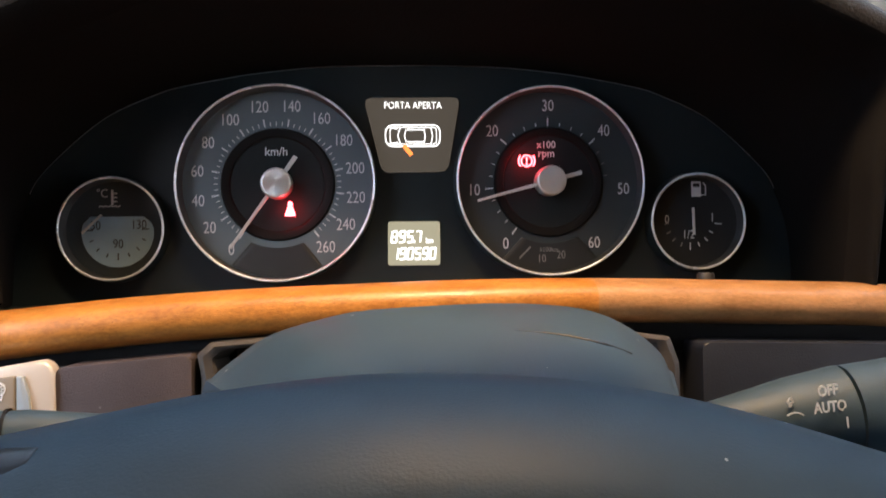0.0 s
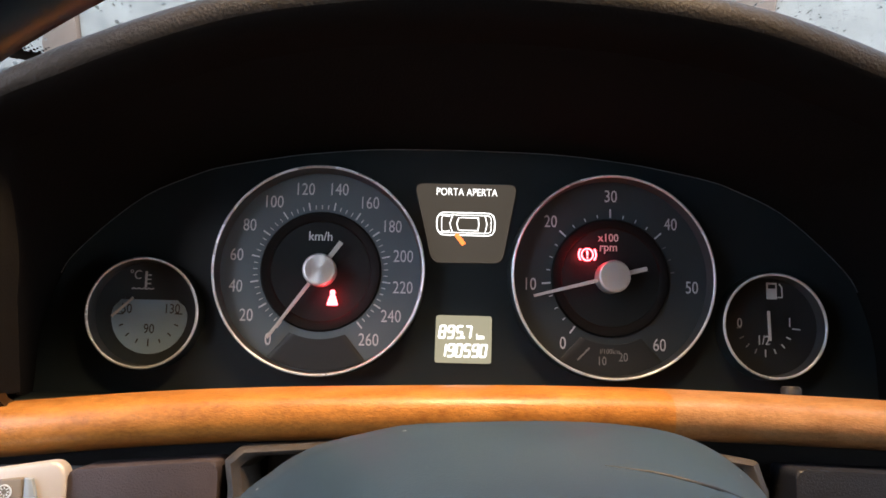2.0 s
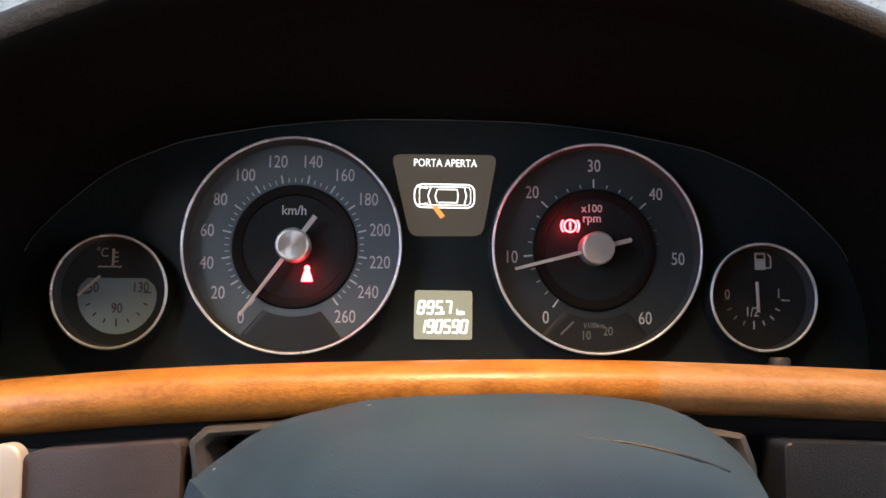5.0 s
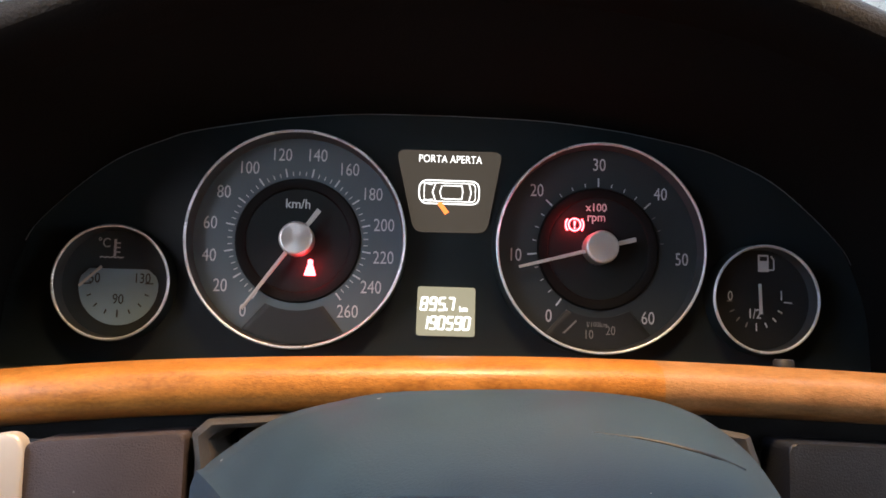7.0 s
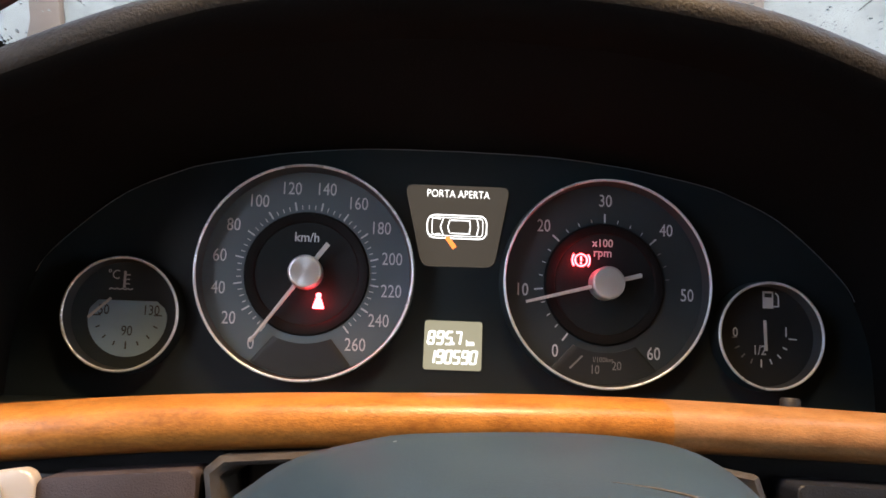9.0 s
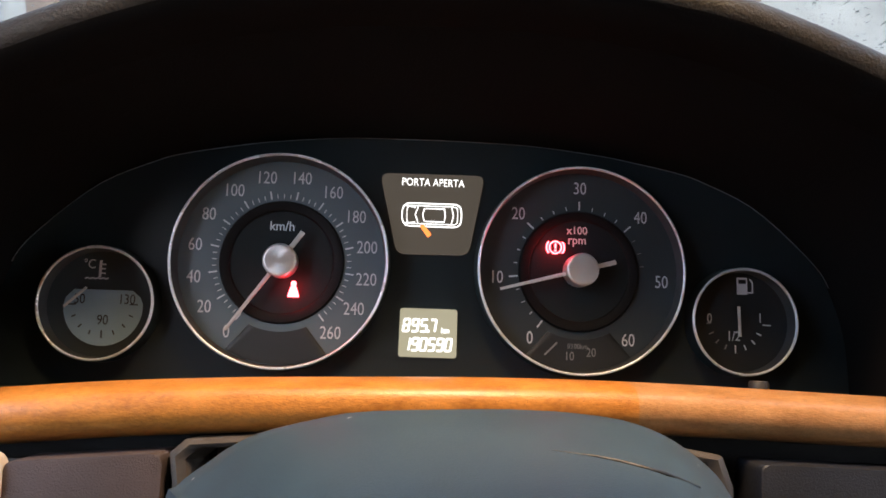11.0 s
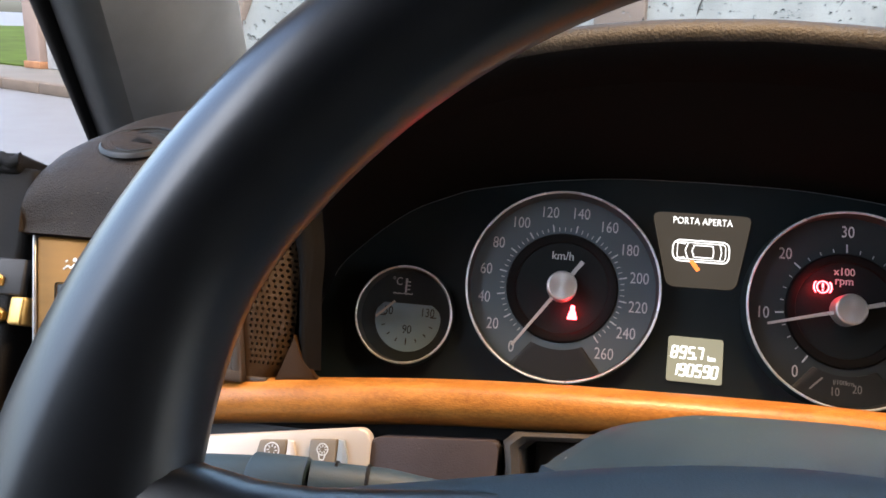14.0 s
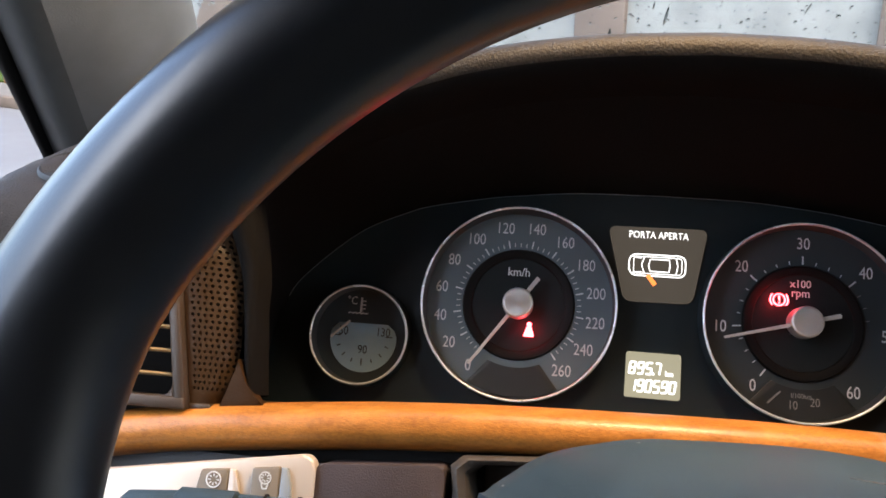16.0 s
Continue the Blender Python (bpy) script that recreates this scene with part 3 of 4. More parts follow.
grille = thing("speaker_grille", None, None, "taupe perforated speaker grille beside the dials", "speaker grille")
bm = bmesh.new()
cols, rws = 9, 30
GRILLE_EDGE = [(-0.0612, -0.1185), (-0.056, -0.1148), (-0.048, -0.1132), (-0.035, -0.1125), (-0.014, -0.1140), (0.002, -0.1150), (0.016, -0.1240)]
z0, z1 = -0.0612, 0.0150


def grille_point(u, v, y):
    z = z0 + (z1 - z0) * v
    left = -0.1277 - 0.20 * (z - z0)
    return (left + (smooth_curve(GRILLE_EDGE, z) - left) * u, y + 0.010 * u * u, z)


for i in range(cols):
    for j in range(rws):
        shift = 0.25 if j % 2 else -0.25
        cu, cv = (i + 0.5) / cols, (j + 0.5) / rws
        du, dv = 0.5 / cols, 0.5 / rws
        sq = [(-1, -1), (0, -1), (1, -1), (1, 0), (1, 1), (0, 1), (-1, 1), (-1, 0)]
        hole = 0 < i and 1 < j and (i < cols - 1 or j > 4)
        outer = [bm.verts.new(grille_point(cu + a * du, cv + b * dv, -0.098)) for a, b in sq]
        if not hole:
            bm.faces.new(outer)
            continue
        ang = [math.atan2(b, a) for a, b in sq]
        inner = [bm.verts.new(grille_point(cu + (0.60 * math.cos(t) + shift) * du, cv + 0.60 * math.sin(t) * dv, -0.098)) for t in ang]
        deep = [bm.verts.new(grille_point(cu + (0.55 * math.cos(t) + shift) * du, cv + 0.55 * math.sin(t) * dv, -0.0955)) for t in ang]
        for k in range(8):
            m = (k + 1) % 8
            bm.faces.new((outer[k], outer[m], inner[m], inner[k]))
            bm.faces.new((inner[k], inner[m], deep[m], deep[k]))
bmesh.ops.remove_doubles(bm, verts=bm.verts, dist=1e-5)
part("perforated_plate", bm, GRILLE_BROWN, grille, smooth=False)
part("backing", leaning(box((-0.130, -0.0845, -0.060), (-0.1185, -0.080, 0.014), 0.001)), DIAL_BLACK, grille)
part("foot_rail", leaning(box((-0.1302, -0.0982, -0.0640), (-0.1190, -0.088, -0.0610), 0.0008)), BROWN_PLASTIC, grille)
thing("hood_corner_trim", prism([(-0.1165, -0.0625), (-0.0960, -0.0600), (-0.1010, -0.0575), (-0.1052, -0.0515), (-0.1078, -0.0460), (-0.1100, -0.0415), (-0.1112, -0.0480), (-0.1135, -0.0560)], -0.0965, -0.086, 0.0012), CORNER_BROWN, "small dark brown corner trim at the foot of the hood", "trim")

# ---- below the wood: switch panel, panels, column shroud ----
# Rubber-black strip where there is only the shaded gap below the wood.
part("recess_shade_strip", box((-0.236, -0.089, -0.081), (0.8, -0.083, -0.064), 0.001), RUBBER, dashboard, "black strip for the shaded gap under the wood")
switch_panel = thing("switch_panel", prism([(-0.170, -0.120), (-0.170, -0.0914)] + arc(-0.0727, -0.0812, 0.0050, -10, 88, 6) + [(-0.0672, -0.120)], -0.112, -0.106, 0.0015, 3), SILVER, "champagne silver light switch panel", "switch panel")
# Gear switch's cheek is pale silver to hold the highlight beside that switch.
for x, top, shape, cheek in ((-0.1055, -0.0850, "gear", SILVER), (-0.0850, -0.0825, "bulb", CHEEK_BLUE)):
    left = 0.0050 if shape == "gear" else 0.0
    sw = part("switch", prism(rounded([(x - 0.0065, top), (x + 0.0045, top + 0.0012), (x + 0.0045, -0.112), (x - 0.0065 - left, -0.112)], 0.0009, 3), -0.1145, -0.110, 0.0006), SWITCH, switch_panel, "taupe switch with a printed white symbol")
    part("switch_cheek", prism([(x + 0.0047, -0.112), (x + 0.0110, -0.112), (x + 0.0090, top - 0.006), (x + 0.0072, top + 0.0008), (x + 0.0047, top + 0.0010)], -0.1140, -0.110, 0.0005), cheek, switch_panel)
    cz, r = top - 0.0034, 0.0029 if shape == "gear" else 0.0022
    marks = [polyline(arc(x - 0.001, cz, r, 0, 360, 16), 0.0005, -0.1146)]
    marks += [bar(p, q, 0.0004, -0.1146) for p, q in zip(arc(x - 0.001, cz, r * 0.40, 0, 315, 7), arc(x - 0.001, cz, r * 0.75, 0, 315, 7))]
    if shape == "bulb":
        marks.append(polyline([(x - 0.0024, cz - 0.0016), (x - 0.0018, cz - 0.0040), (x - 0.0002, cz - 0.0040), (x + 0.0004, cz - 0.0016)], 0.0005, -0.1146))
    part("symbol", merge(*marks), PRINT_WHITE, sw)
for x0_, x1_, nm in ((-0.0680, -0.0178, "mauve-grey storage flap under the wood strip"), (0.182, 0.60, "long blue-black panel under the wood strip")):
    flap = thing("storage_flap", None, None, nm, "flap", group="flaps under the wood")
    def tipped(bm, x0_=x0_):
        for v in bm.verts:
            v.co.z += 0.075 * (v.co.x + 0.0178) if x0_ < 0 else -0.03 * (v.co.x - 0.18)
        return bm

    top = -0.0755 if x0_ < 0 else -0.0750
    part("flap_panel", tipped(prism(rounded([(x0_, -0.135), (x0_, top), (x1_, top), (x1_, -0.135)], 0.0030), -0.110, -0.085, 0.0010, 3)), FABRIC if x0_ < 0 else NAVY, flap)
    # Black filler strip added to stand for the gap's darkness.
    part("gap_shade_strip", tipped(box((x1_ + 0.0002, -0.104, -0.135), (x1_ + 0.0016, -0.085, top - 0.002), 0.0004)), RUBBER, flap, "black strip for the shade in the gap")
shroud = thing("column_shroud", None, None, "dusty taupe steering column shroud", "column shroud")
rings = []
for y, s in ((-0.088, 0.985), (-0.103, 1.0), (-0.1085, 0.992), (-0.1108, 0.965), (-0.1100, 0.93), (-0.1050, 0.905), (-0.090, 0.895)):
    o = [(-0.0165, -0.125), (-0.0150, -0.085), (-0.0165, -0.0755), (-0.012, -0.0715), (0.02, -0.0692), (0.145, -0.0692), (0.170, -0.0730), (0.1735, -0.083), (0.1745, -0.125)]
    rings.append([(CX + (x - CX) * s, y, -0.10 + (z + 0.10) * s) for x, z in o])
part("shroud_mouth", loft(rings, cap=False), SHROUD, shroud)
part("recess_plate", box((CX - 0.076, -0.0955, -0.124), (CX + 0.084, -0.0915, -0.0735), 0.002), SHROUD, shroud)
part("column_tube", box((0.0, -0.215, -0.16), (0.145, -0.09, -0.086), 0.02, 4), BLACK_PLASTIC, shroud)

# ---- instrument cluster ----
cluster = thing("instrument_cluster", None, None, "black instrument cluster with four ringed dials and lit screens", "instrument cluster")
face = arch(PANEL_ARCH, grow=0.002)
bm = prism(face + [(CX + 0.19, -0.066), (CX - 0.19, -0.066)], 0.002, 0.006)
part("panel", bm, PANEL_BLACK, cluster)
lip = arch(PANEL_ARCH, grow=-0.0004)[10:-10]
part("brow_edge", tube([(x, -0.0005, z) for x, z in lip], 0.00024, 6), DARK_EDGE, cluster, "thin bright edge under the hood")
part("reset_button", lathe([(0.0, 0.0), (0.0034, 0.0), (0.0040, 0.001), (0.0040, 0.006)], 0, 0, 24), BLACK_PLASTIC, cluster).matrix_basis = Matrix.Translation((0.202, -0.0655, -0.0482)) @ Matrix.Rotation(radians(-90), 4, "X")


def gauge(name, label, cx, cz, r, face_mat, proud=0.0095):
    g = part(name, lathe([(0, 0.0), (r, 0.0)], cx, cz, 96), face_mat, cluster, label)
    part("dial_wall", lathe([(r - 0.0012, 0.0), (r - 0.0005, -proud), (r + 0.0006, -proud)], cx, cz, 96), WALL_METAL, g)
    part("dial_collar", lathe([(r + 0.0004, -proud + 0.0002), (r + 0.0008, -proud * 0.5), (r + 0.0014, 0.0025)], cx, cz, 96), PANEL_BLACK, g)
    ring = [(r + 0.0007 * math.cos(a), -proud - 0.0005 + 0.0009 * math.sin(a)) for a in (i * math.pi / 5 for i in range(10))]
    part("bezel", lathe(ring, cx, cz, 96, closed_profile=True), CHROME, g, "thin satin chrome bezel")
    return g


def tick(g, cx, cz, ang, r0, r1, w, mat=None):
    s, c = math.sin(radians(ang)), math.cos(radians(ang))
    part("tick", bar((cx + r0 * s, cz + r0 * c), (cx + r1 * s, cz + r1 * c), w, -0.0003), mat or PRINT, g, smooth=False)


R_BIG, R_TACH, R_COOL, R_FUEL = 0.0499, 0.0494, 0.0258, 0.0252
SX, SZ, TX, TZ = 0.0015, 0.0003, 0.1439, 0.0006
speed_angle = lambda v: -144.3 + v * 287 / 260
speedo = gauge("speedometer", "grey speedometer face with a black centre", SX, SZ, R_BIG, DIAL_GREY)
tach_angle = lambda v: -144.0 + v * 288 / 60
# Face colour darker than the speedometer's, to hold the shade on this side.
tacho = gauge("rev_counter", "grey rev counter face, darkened for shade, with a black centre", TX, TZ, R_TACH, DIAL_DARK, 0.0075)


def dark_window(g, cx, cz, r, a0, a1):
    """The dark window at the foot of a dial, with its rounded shoulders."""
    o = arc(cx, cz, r * 0.965, a0, a1, 20) + arc(cx, cz, r * 0.66, a1 - 5, a0 + 5, 16)
    part("foot_window", prism(o, -0.0009, 0.0, 0.0002, 1), DIAL_BLACK, g, "black window at the foot of the dial")


for g, cx, cz in ((speedo, SX, SZ), (tacho, TX, TZ)):
    part("centre_well", lathe([(0, -0.0004), (R_BIG * 0.49, -0.0004)], cx, cz, 72), WELL_BLACK, g, "dark centre disc")
    part("well_collar", lathe([(R_BIG * 0.485, -0.0003), (R_BIG * 0.49, -0.0012), (R_BIG * 0.50, -0.0016), (R_BIG * 0.575, -0.0016), (R_BIG * 0.59, -0.0002)], cx, cz, 72), COLLAR, g, "matt black collar round the centre")
dark_window(speedo, SX, SZ, R_BIG, 152, 210)
dark_window(tacho, TX, TZ, R_BIG, 148, 212)

for v in range(0, 261, 5):
    if v % 20 == 0:
        tick(speedo, SX, SZ, speed_angle(v), R_BIG * 0.61, R_BIG * 0.69, 0.00075)
        a = speed_angle(v)
        a = radians(a + math.copysign(2.3 * math.sin(radians(1.35 * abs(a))), a))
        characters("numeral", lettering(str(v), 0.0086, SX - 0.0004 + 0.0412 * math.sin(a), SZ + 0.0412 * math.cos(a), -0.0003, 0.78), PRINT, speedo)
    else:
        tick(speedo, SX, SZ, speed_angle(v), R_BIG * 0.615, R_BIG * 0.655, 0.00042)
for k in range(25):
    v = k * 2.5
    if v > 48 and v != 60:
        continue
    if v % 10 == 0:
        if v != 60:
            tick(tacho, TX, TZ, tach_angle(v), R_BIG * 0.60, R_BIG * 0.685, 0.00075)
    else:
        tick(tacho, TX, TZ, tach_angle(v), R_BIG * 0.605, R_BIG * 0.64, 0.00042, PRINT_DIM if v > 40 else PRINT)
for v in range(0, 61, 10):
    a = radians(tach_angle(v))
    characters("numeral", lettering(str(v), 0.0086, TX + 0.0003 + 0.0405 * math.sin(a), TZ + 0.0405 * math.cos(a), -0.0003, 0.78), PRINT, tacho)
part("unit_text", lettering("km/h", 0.0062, SX - 0.0006, SZ + 0.0170, -0.0006, 0.95, 0.00006), PRINT, speedo)
part("unit_text", merge(lettering("x100", 0.0054, TX - 0.001, TZ + 0.0197, -0.0006, 0.95, 0.00006), lettering("rpm", 0.0058, TX - 0.001, TZ + 0.0150, -0.0006, 0.95, 0.00006)), PRINT, tacho)
part("econ_text", merge(lettering("10", 0.006, TX - 0.0045, TZ - 0.0410, -0.0010, 0.8), lettering("20", 0.006, TX + 0.0060, TZ - 0.0390, -0.0010, 0.8)), PRINT_DIM, tacho)
part("econ_unit", lettering("l/100km", 0.0034, TX - 0.0005, TZ - 0.0362, -0.0010, 0.9), PRINT_DIM, tacho)
part("econ_needle", bar((TX - 0.0165, TZ - 0.0405), (TX - 0.0105, TZ - 0.0345), 0.0008, -0.0012), PRINT_DIM, tacho)


def needle(g, cx, cz, ang, long, tail):
    s, c = math.sin(radians(ang)), math.cos(radians(ang))
    bm = bar((cx - tail * s, cz - tail * c), (cx + long * s, cz + long * c), 0.0022, -0.0055, 0.0012, 0.0013)
    bm2 = bar((cx - tail * s, cz - tail * c), (cx + long * s, cz + long * c), 0.0009, -0.0067, 0.0006, 0.0005)
    part("needle", merge(bm, bm2), NEEDLE, g, "pale tapering needle")
    r = 0.0079
    cap = part("needle_cap", lathe([(0, -0.0100)] + [(r * 0.05 * k, -0.0100 + (0.00009 if k % 2 else 0.0)) for k in range(1, 18)] + [(r * 0.92, -0.0098), (r * 0.98, -0.0093), (r, -0.0086), (r, -0.0005)], cx, cz, 48), CHROME_SPUN, g, "spun metal cap")
    return cap


CHROME_SPUN = bpy.data.materials.new("spun_metal")
CHROME_SPUN.use_nodes = True
sb = CHROME_SPUN.node_tree.nodes["Principled BSDF"]
sb.inputs["Base Color"].default_value, sb.inputs["Metallic"].default_value, sb.inputs["Roughness"].default_value = (0.78, 0.77, 0.76, 1), 0.7, 0.34
sb.inputs["Anisotropic"].default_value = 0.8
stan = CHROME_SPUN.node_tree.nodes.new("ShaderNodeTangent")
stan.direction_type, stan.axis = "RADIAL", "Y"
CHROME_SPUN.node_tree.links.new(stan.outputs[0], sb.inputs["Tangent"])

needle(speedo, SX, SZ, speed_angle(0), 0.0405, 0.017)
needle(tacho, TX, TZ, tach_angle(8.2), 0.0400, 0.017)

coolant = gauge("coolant_gauge", "small coolant gauge with a pale grey scale", -0.0808, -0.0221, R_COOL, DIAL_DARK, 0.0075)
gx, gz = -0.0808, -0.0221
part("pale_scale", prism([(gx - 0.0125, gz + 0.0066), (gx + 0.0140, gz + 0.0066), (gx + 0.0178, gz + 0.0035)] + arc(gx + 0.0012, gz - 0.0014, 0.0180, 84, 276, 28) + [(gx - 0.0160, gz + 0.0030)], -0.0005, 0.0, 0.0002, 1), DIAL_PALE, coolant, "pale grey scale plate")
for txt, dx, dz in (("50", -0.0098, 0.0019), ("130", 0.0118, 0.0022), ("90", 0.0014, -0.0076)):
    characters("numeral", lettering(txt, 0.0066, gx + dx, gz + dz, -0.0006, 0.8), PRINT_DARK, coolant)
for k in range(9):
    a = 268 - 178 * k / 8
    tick(coolant, gx + 0.0012, gz, a, 0.0122 if k % 4 == 0 else 0.0132, 0.0158 if k % 4 == 0 else 0.0152, 0.0006, PRINT_DARK)
for o in coolant.children:
    if o.name.startswith("tick"):
        o.matrix_basis = Matrix.Translation((0, -0.0004, 0))
part("small_needle", bar((gx - 0.0160, gz - 0.0018), (gx - 0.0063, gz + 0.0074), 0.0011, -0.002, 0.0006), NEEDLE, coolant)
mx, mz = gx - 0.0010, gz + 0.0018
part("thermometer_mark", merge(lettering("\u00b0C", 0.0062, mx - 0.0055, mz + 0.0165, -0.0004, 0.85), bar((mx - 0.0004, mz + 0.0105), (mx - 0.0004, mz + 0.0185), 0.0011, -0.0003), *[bar((mx - 0.0004, mz + 0.0125 + 0.0021 * k), (mx + 0.0020, mz + 0.0125 + 0.0021 * k), 0.0006, -0.0003) for k in range(3)], polyline([(mx - 0.0072 + 0.0012 * k, mz + 0.0098 + 0.0005 * (k % 2)) for k in range(10)], 0.0006, -0.0003)), PRINT, coolant)

fx, fz = 0.2228, -0.0216
fuel = gauge("fuel_gauge", "small black fuel gauge with a pump symbol", fx, fz, R_FUEL, DIAL_BLACK, 0.0070)
for txt, dx, dz, m in (("0", -0.0147, 0.0013, PRINT), ("1", 0.0104, 0.0020, PRINT), ("1/2", -0.0030, -0.0070, PRINT)):
    characters("numeral", lettering(txt, 0.0066, fx + dx, fz + dz, -0.0003, 0.8), m, fuel)
for k in range(9):
    a = 266 - 172 * k / 8
    tick(fuel, fx - 0.0022, fz, a, 0.0138 if k == 8 else 0.0112 if k == 4 else 0.0118, 0.0178 if k == 8 else 0.0150 if k == 4 else 0.0142, 0.0006, PRINT if k > 3 else PRINT_DIM)
part("small_needle", bar((fx - 0.0006, fz - 0.0070), (fx - 0.0010, fz + 0.0075), 0.0012, -0.002, 0.0008), NEEDLE, fuel)
fx += 0.0012
part("pump_mark", merge(prism([(fx - 0.002, fz + 0.0135), (fx + 0.0032, fz + 0.0135), (fx + 0.0032, fz + 0.0218), (fx - 0.002, fz + 0.0218)], -0.0003, 0.0), polyline([(fx + 0.0032, fz + 0.0145), (fx + 0.0058, fz + 0.0145), (fx + 0.0058, fz + 0.0195), (fx + 0.0044, fz + 0.0212)], 0.0006, 0.0)), PRINT, fuel)
part("pump_window", prism([(fx - 0.0012, fz + 0.0188), (fx + 0.0024, fz + 0.0188), (fx + 0.0024, fz + 0.0208), (fx - 0.0012, fz + 0.0208)], -0.0005, -0.0003), DIAL_BLACK, fuel)

# lit screens
screen = part("message_screen", prism(rounded([(0.0463, 0.0456), (0.0974, 0.0460), (0.0904, 0.0066), (0.0556, 0.0062)], 0.0045), 0.0005, 0.002), SCREEN_LIT, cluster, "lit brown-grey message screen")
characters("letter", lettering("PORTA APERTA", 0.0053, 0.0722, 0.0415, 0.0004, 0.82, -0.00004), PIXEL_WHITE, screen)
car = rounded([(0.0585, 0.0312), (0.0858, 0.0312), (0.0866, 0.0256), (0.0858, 0.0200), (0.0585, 0.0200), (0.0572, 0.0256)], 0.0032)
lines = [polyline(car, 0.0006, 0.0004, True)]
lines.append(polyline(rounded([(0.0600, 0.0300), (0.0845, 0.0300), (0.0845, 0.0212), (0.0600, 0.0212)], 0.002), 0.00035, 0.0004, True))
for pts in ([(0.0655, 0.0300), (0.0640, 0.0256), (0.0655, 0.0212)], [(0.0685, 0.0288), (0.0675, 0.0256), (0.0685, 0.0224)], [(0.0690, 0.0288), (0.0780, 0.0288)], [(0.0690, 0.0224), (0.0780, 0.0224)], [(0.0780, 0.0290), (0.0785, 0.0256), (0.0780, 0.0222)], [(0.0815, 0.0300), (0.0825, 0.0256), (0.0815, 0.0212)], [(0.0590, 0.0300), (0.0640, 0.0292)], [(0.0590, 0.0212), (0.0640, 0.0220)]):
    lines.append(polyline(pts, 0.0005, 0.0004))
part("car_symbol", merge(*lines), PIXEL_WHITE, screen)
part("open_door_symbol", bar((0.0672, 0.0205), (0.0712, 0.0153), 0.0022, 0.0003), PIXEL_ORANGE, screen, "orange open door bar")
odo = part("odometer_screen", prism(rounded([(0.0583, -0.0196), (0.0856, -0.0197), (0.0856, -0.0428), (0.0580, -0.0427)], 0.0015), 0.0005, 0.002), ODO_LIT, cluster, "lit yellowish odometer screen")


def segments(text, x, z, h, w, gapx):
    """Seven-segment digits, one part each."""
    segs = {"0": "abcdef", "1": "bc", "2": "abged", "3": "abgcd", "4": "fgbc", "5": "afgcd", "6": "afgedc", "7": "abc", "8": "abcdefg", "9": "abcdfg"}
    for ch in text:
        if ch == ".":
            part("decimal_point", bar((x - gapx * 0.22, z - h / 2 - 0.0003), (x - gapx * 0.22, z - h / 2 + 0.0010), 0.0011, 0.0004), PIXEL_WHITE, odo)
            continue
        l, r, t, m, b = x, x + w, z + h / 2, z, z - h / 2
        sh = 0.0004
        ln = {"a": ((l + sh, t), (r + sh, t)), "b": ((r + sh, t), (r, m)), "c": ((r, m), (r - sh, b)), "d": ((l - sh, b), (r - sh, b)), "e": ((l, m), (l - sh, b)), "f": ((l + sh, t), (l, m)), "g": ((l, m), (r, m))}
        part("digit", merge(*[bar(*ln[k], 0.0009, 0.0004) for k in segs[ch]]), PIXEL_WHITE, odo, smooth=False)
        x += gapx


segments("895.7", 0.0602, -0.0277, 0.0057, 0.0026, 0.0042)
part("unit_text", lettering("km", 0.0036, 0.0800, -0.0299, 0.0004, 0.9, 0.00008), PIXEL_WHITE, odo)
segments("190590", 0.0606, -0.0366, 0.0057, 0.0026, 0.00395)

# telltales
bx, bz = 0.0080, -0.0135
belt = part("seat_belt_telltale", merge(prism(arc(bx, bz + 0.0034, 0.0013, 0, 330, 10), -0.0036, -0.0032), prism(rounded([(bx - 0.0012, bz + 0.0022), (bx + 0.0012, bz + 0.0022), (bx + 0.0028, bz - 0.0028), (bx - 0.0028, bz - 0.0028)], 0.0006), -0.0036, -0.0032)), LAMP_RED, speedo, "lit red seat belt telltale")
px, pz = 0.1318, 0.0115
part("brake_telltale", merge(polyline(arc(px, pz, 0.0029, 0, 360, 20), 0.0006, -0.0032), bar((px, pz - 0.0004), (px, pz + 0.0019), 0.0008, -0.0032), bar((px, pz - 0.0019), (px, pz - 0.0011), 0.0008, -0.0032), polyline(arc(px, pz, 0.0043, 50, 130, 8), 0.0006, -0.0032), polyline(arc(px, pz, 0.0043, 230, 310, 8), 0.0006, -0.0032)), LAMP_RED, tacho, "lit red brake telltale")

for name, at in (("seat_belt_light", (bx, -0.0058, bz)), ("brake_light", (px, -0.0058, pz))):
    glow = bpy.data.lights.new(name, "POINT")
    glow.energy, glow.color, glow.shadow_soft_size = 0.0010, (1.0, 0.02, 0.025), 0.0012
    new(name, glow).matrix_world = BASE @ Matrix.Translation(at)

# ---- steering wheel ----
WX, WZ, WY = 0.0763, -0.1150, -0.2656
wheel = thing("steering_wheel", None, None, "black leather steering wheel with a slate-grey hub", "steering wheel")
def turned(bm):
    """The wheel stands turned a little to the right."""
    bm.transform(Matrix.Translation((WX, WY, WZ)) @ Matrix.Rotation(radians(3.6), 4, "Y") @ Matrix.Translation((-WX, -WY, -WZ)))
    return bm


def thumb_rest(deg):
    """Inward swelling of the rim where a spoke runs into it."""
    a = min(max((abs(deg) - 62) / 24, 0.0), 1.0)
    b = min(max((122 - abs(deg)) / 24, 0.0), 1.0)
    return 0.0102 * (a * a * (3 - 2 * a)) * (b * b * (3 - 2 * b))


rings = []
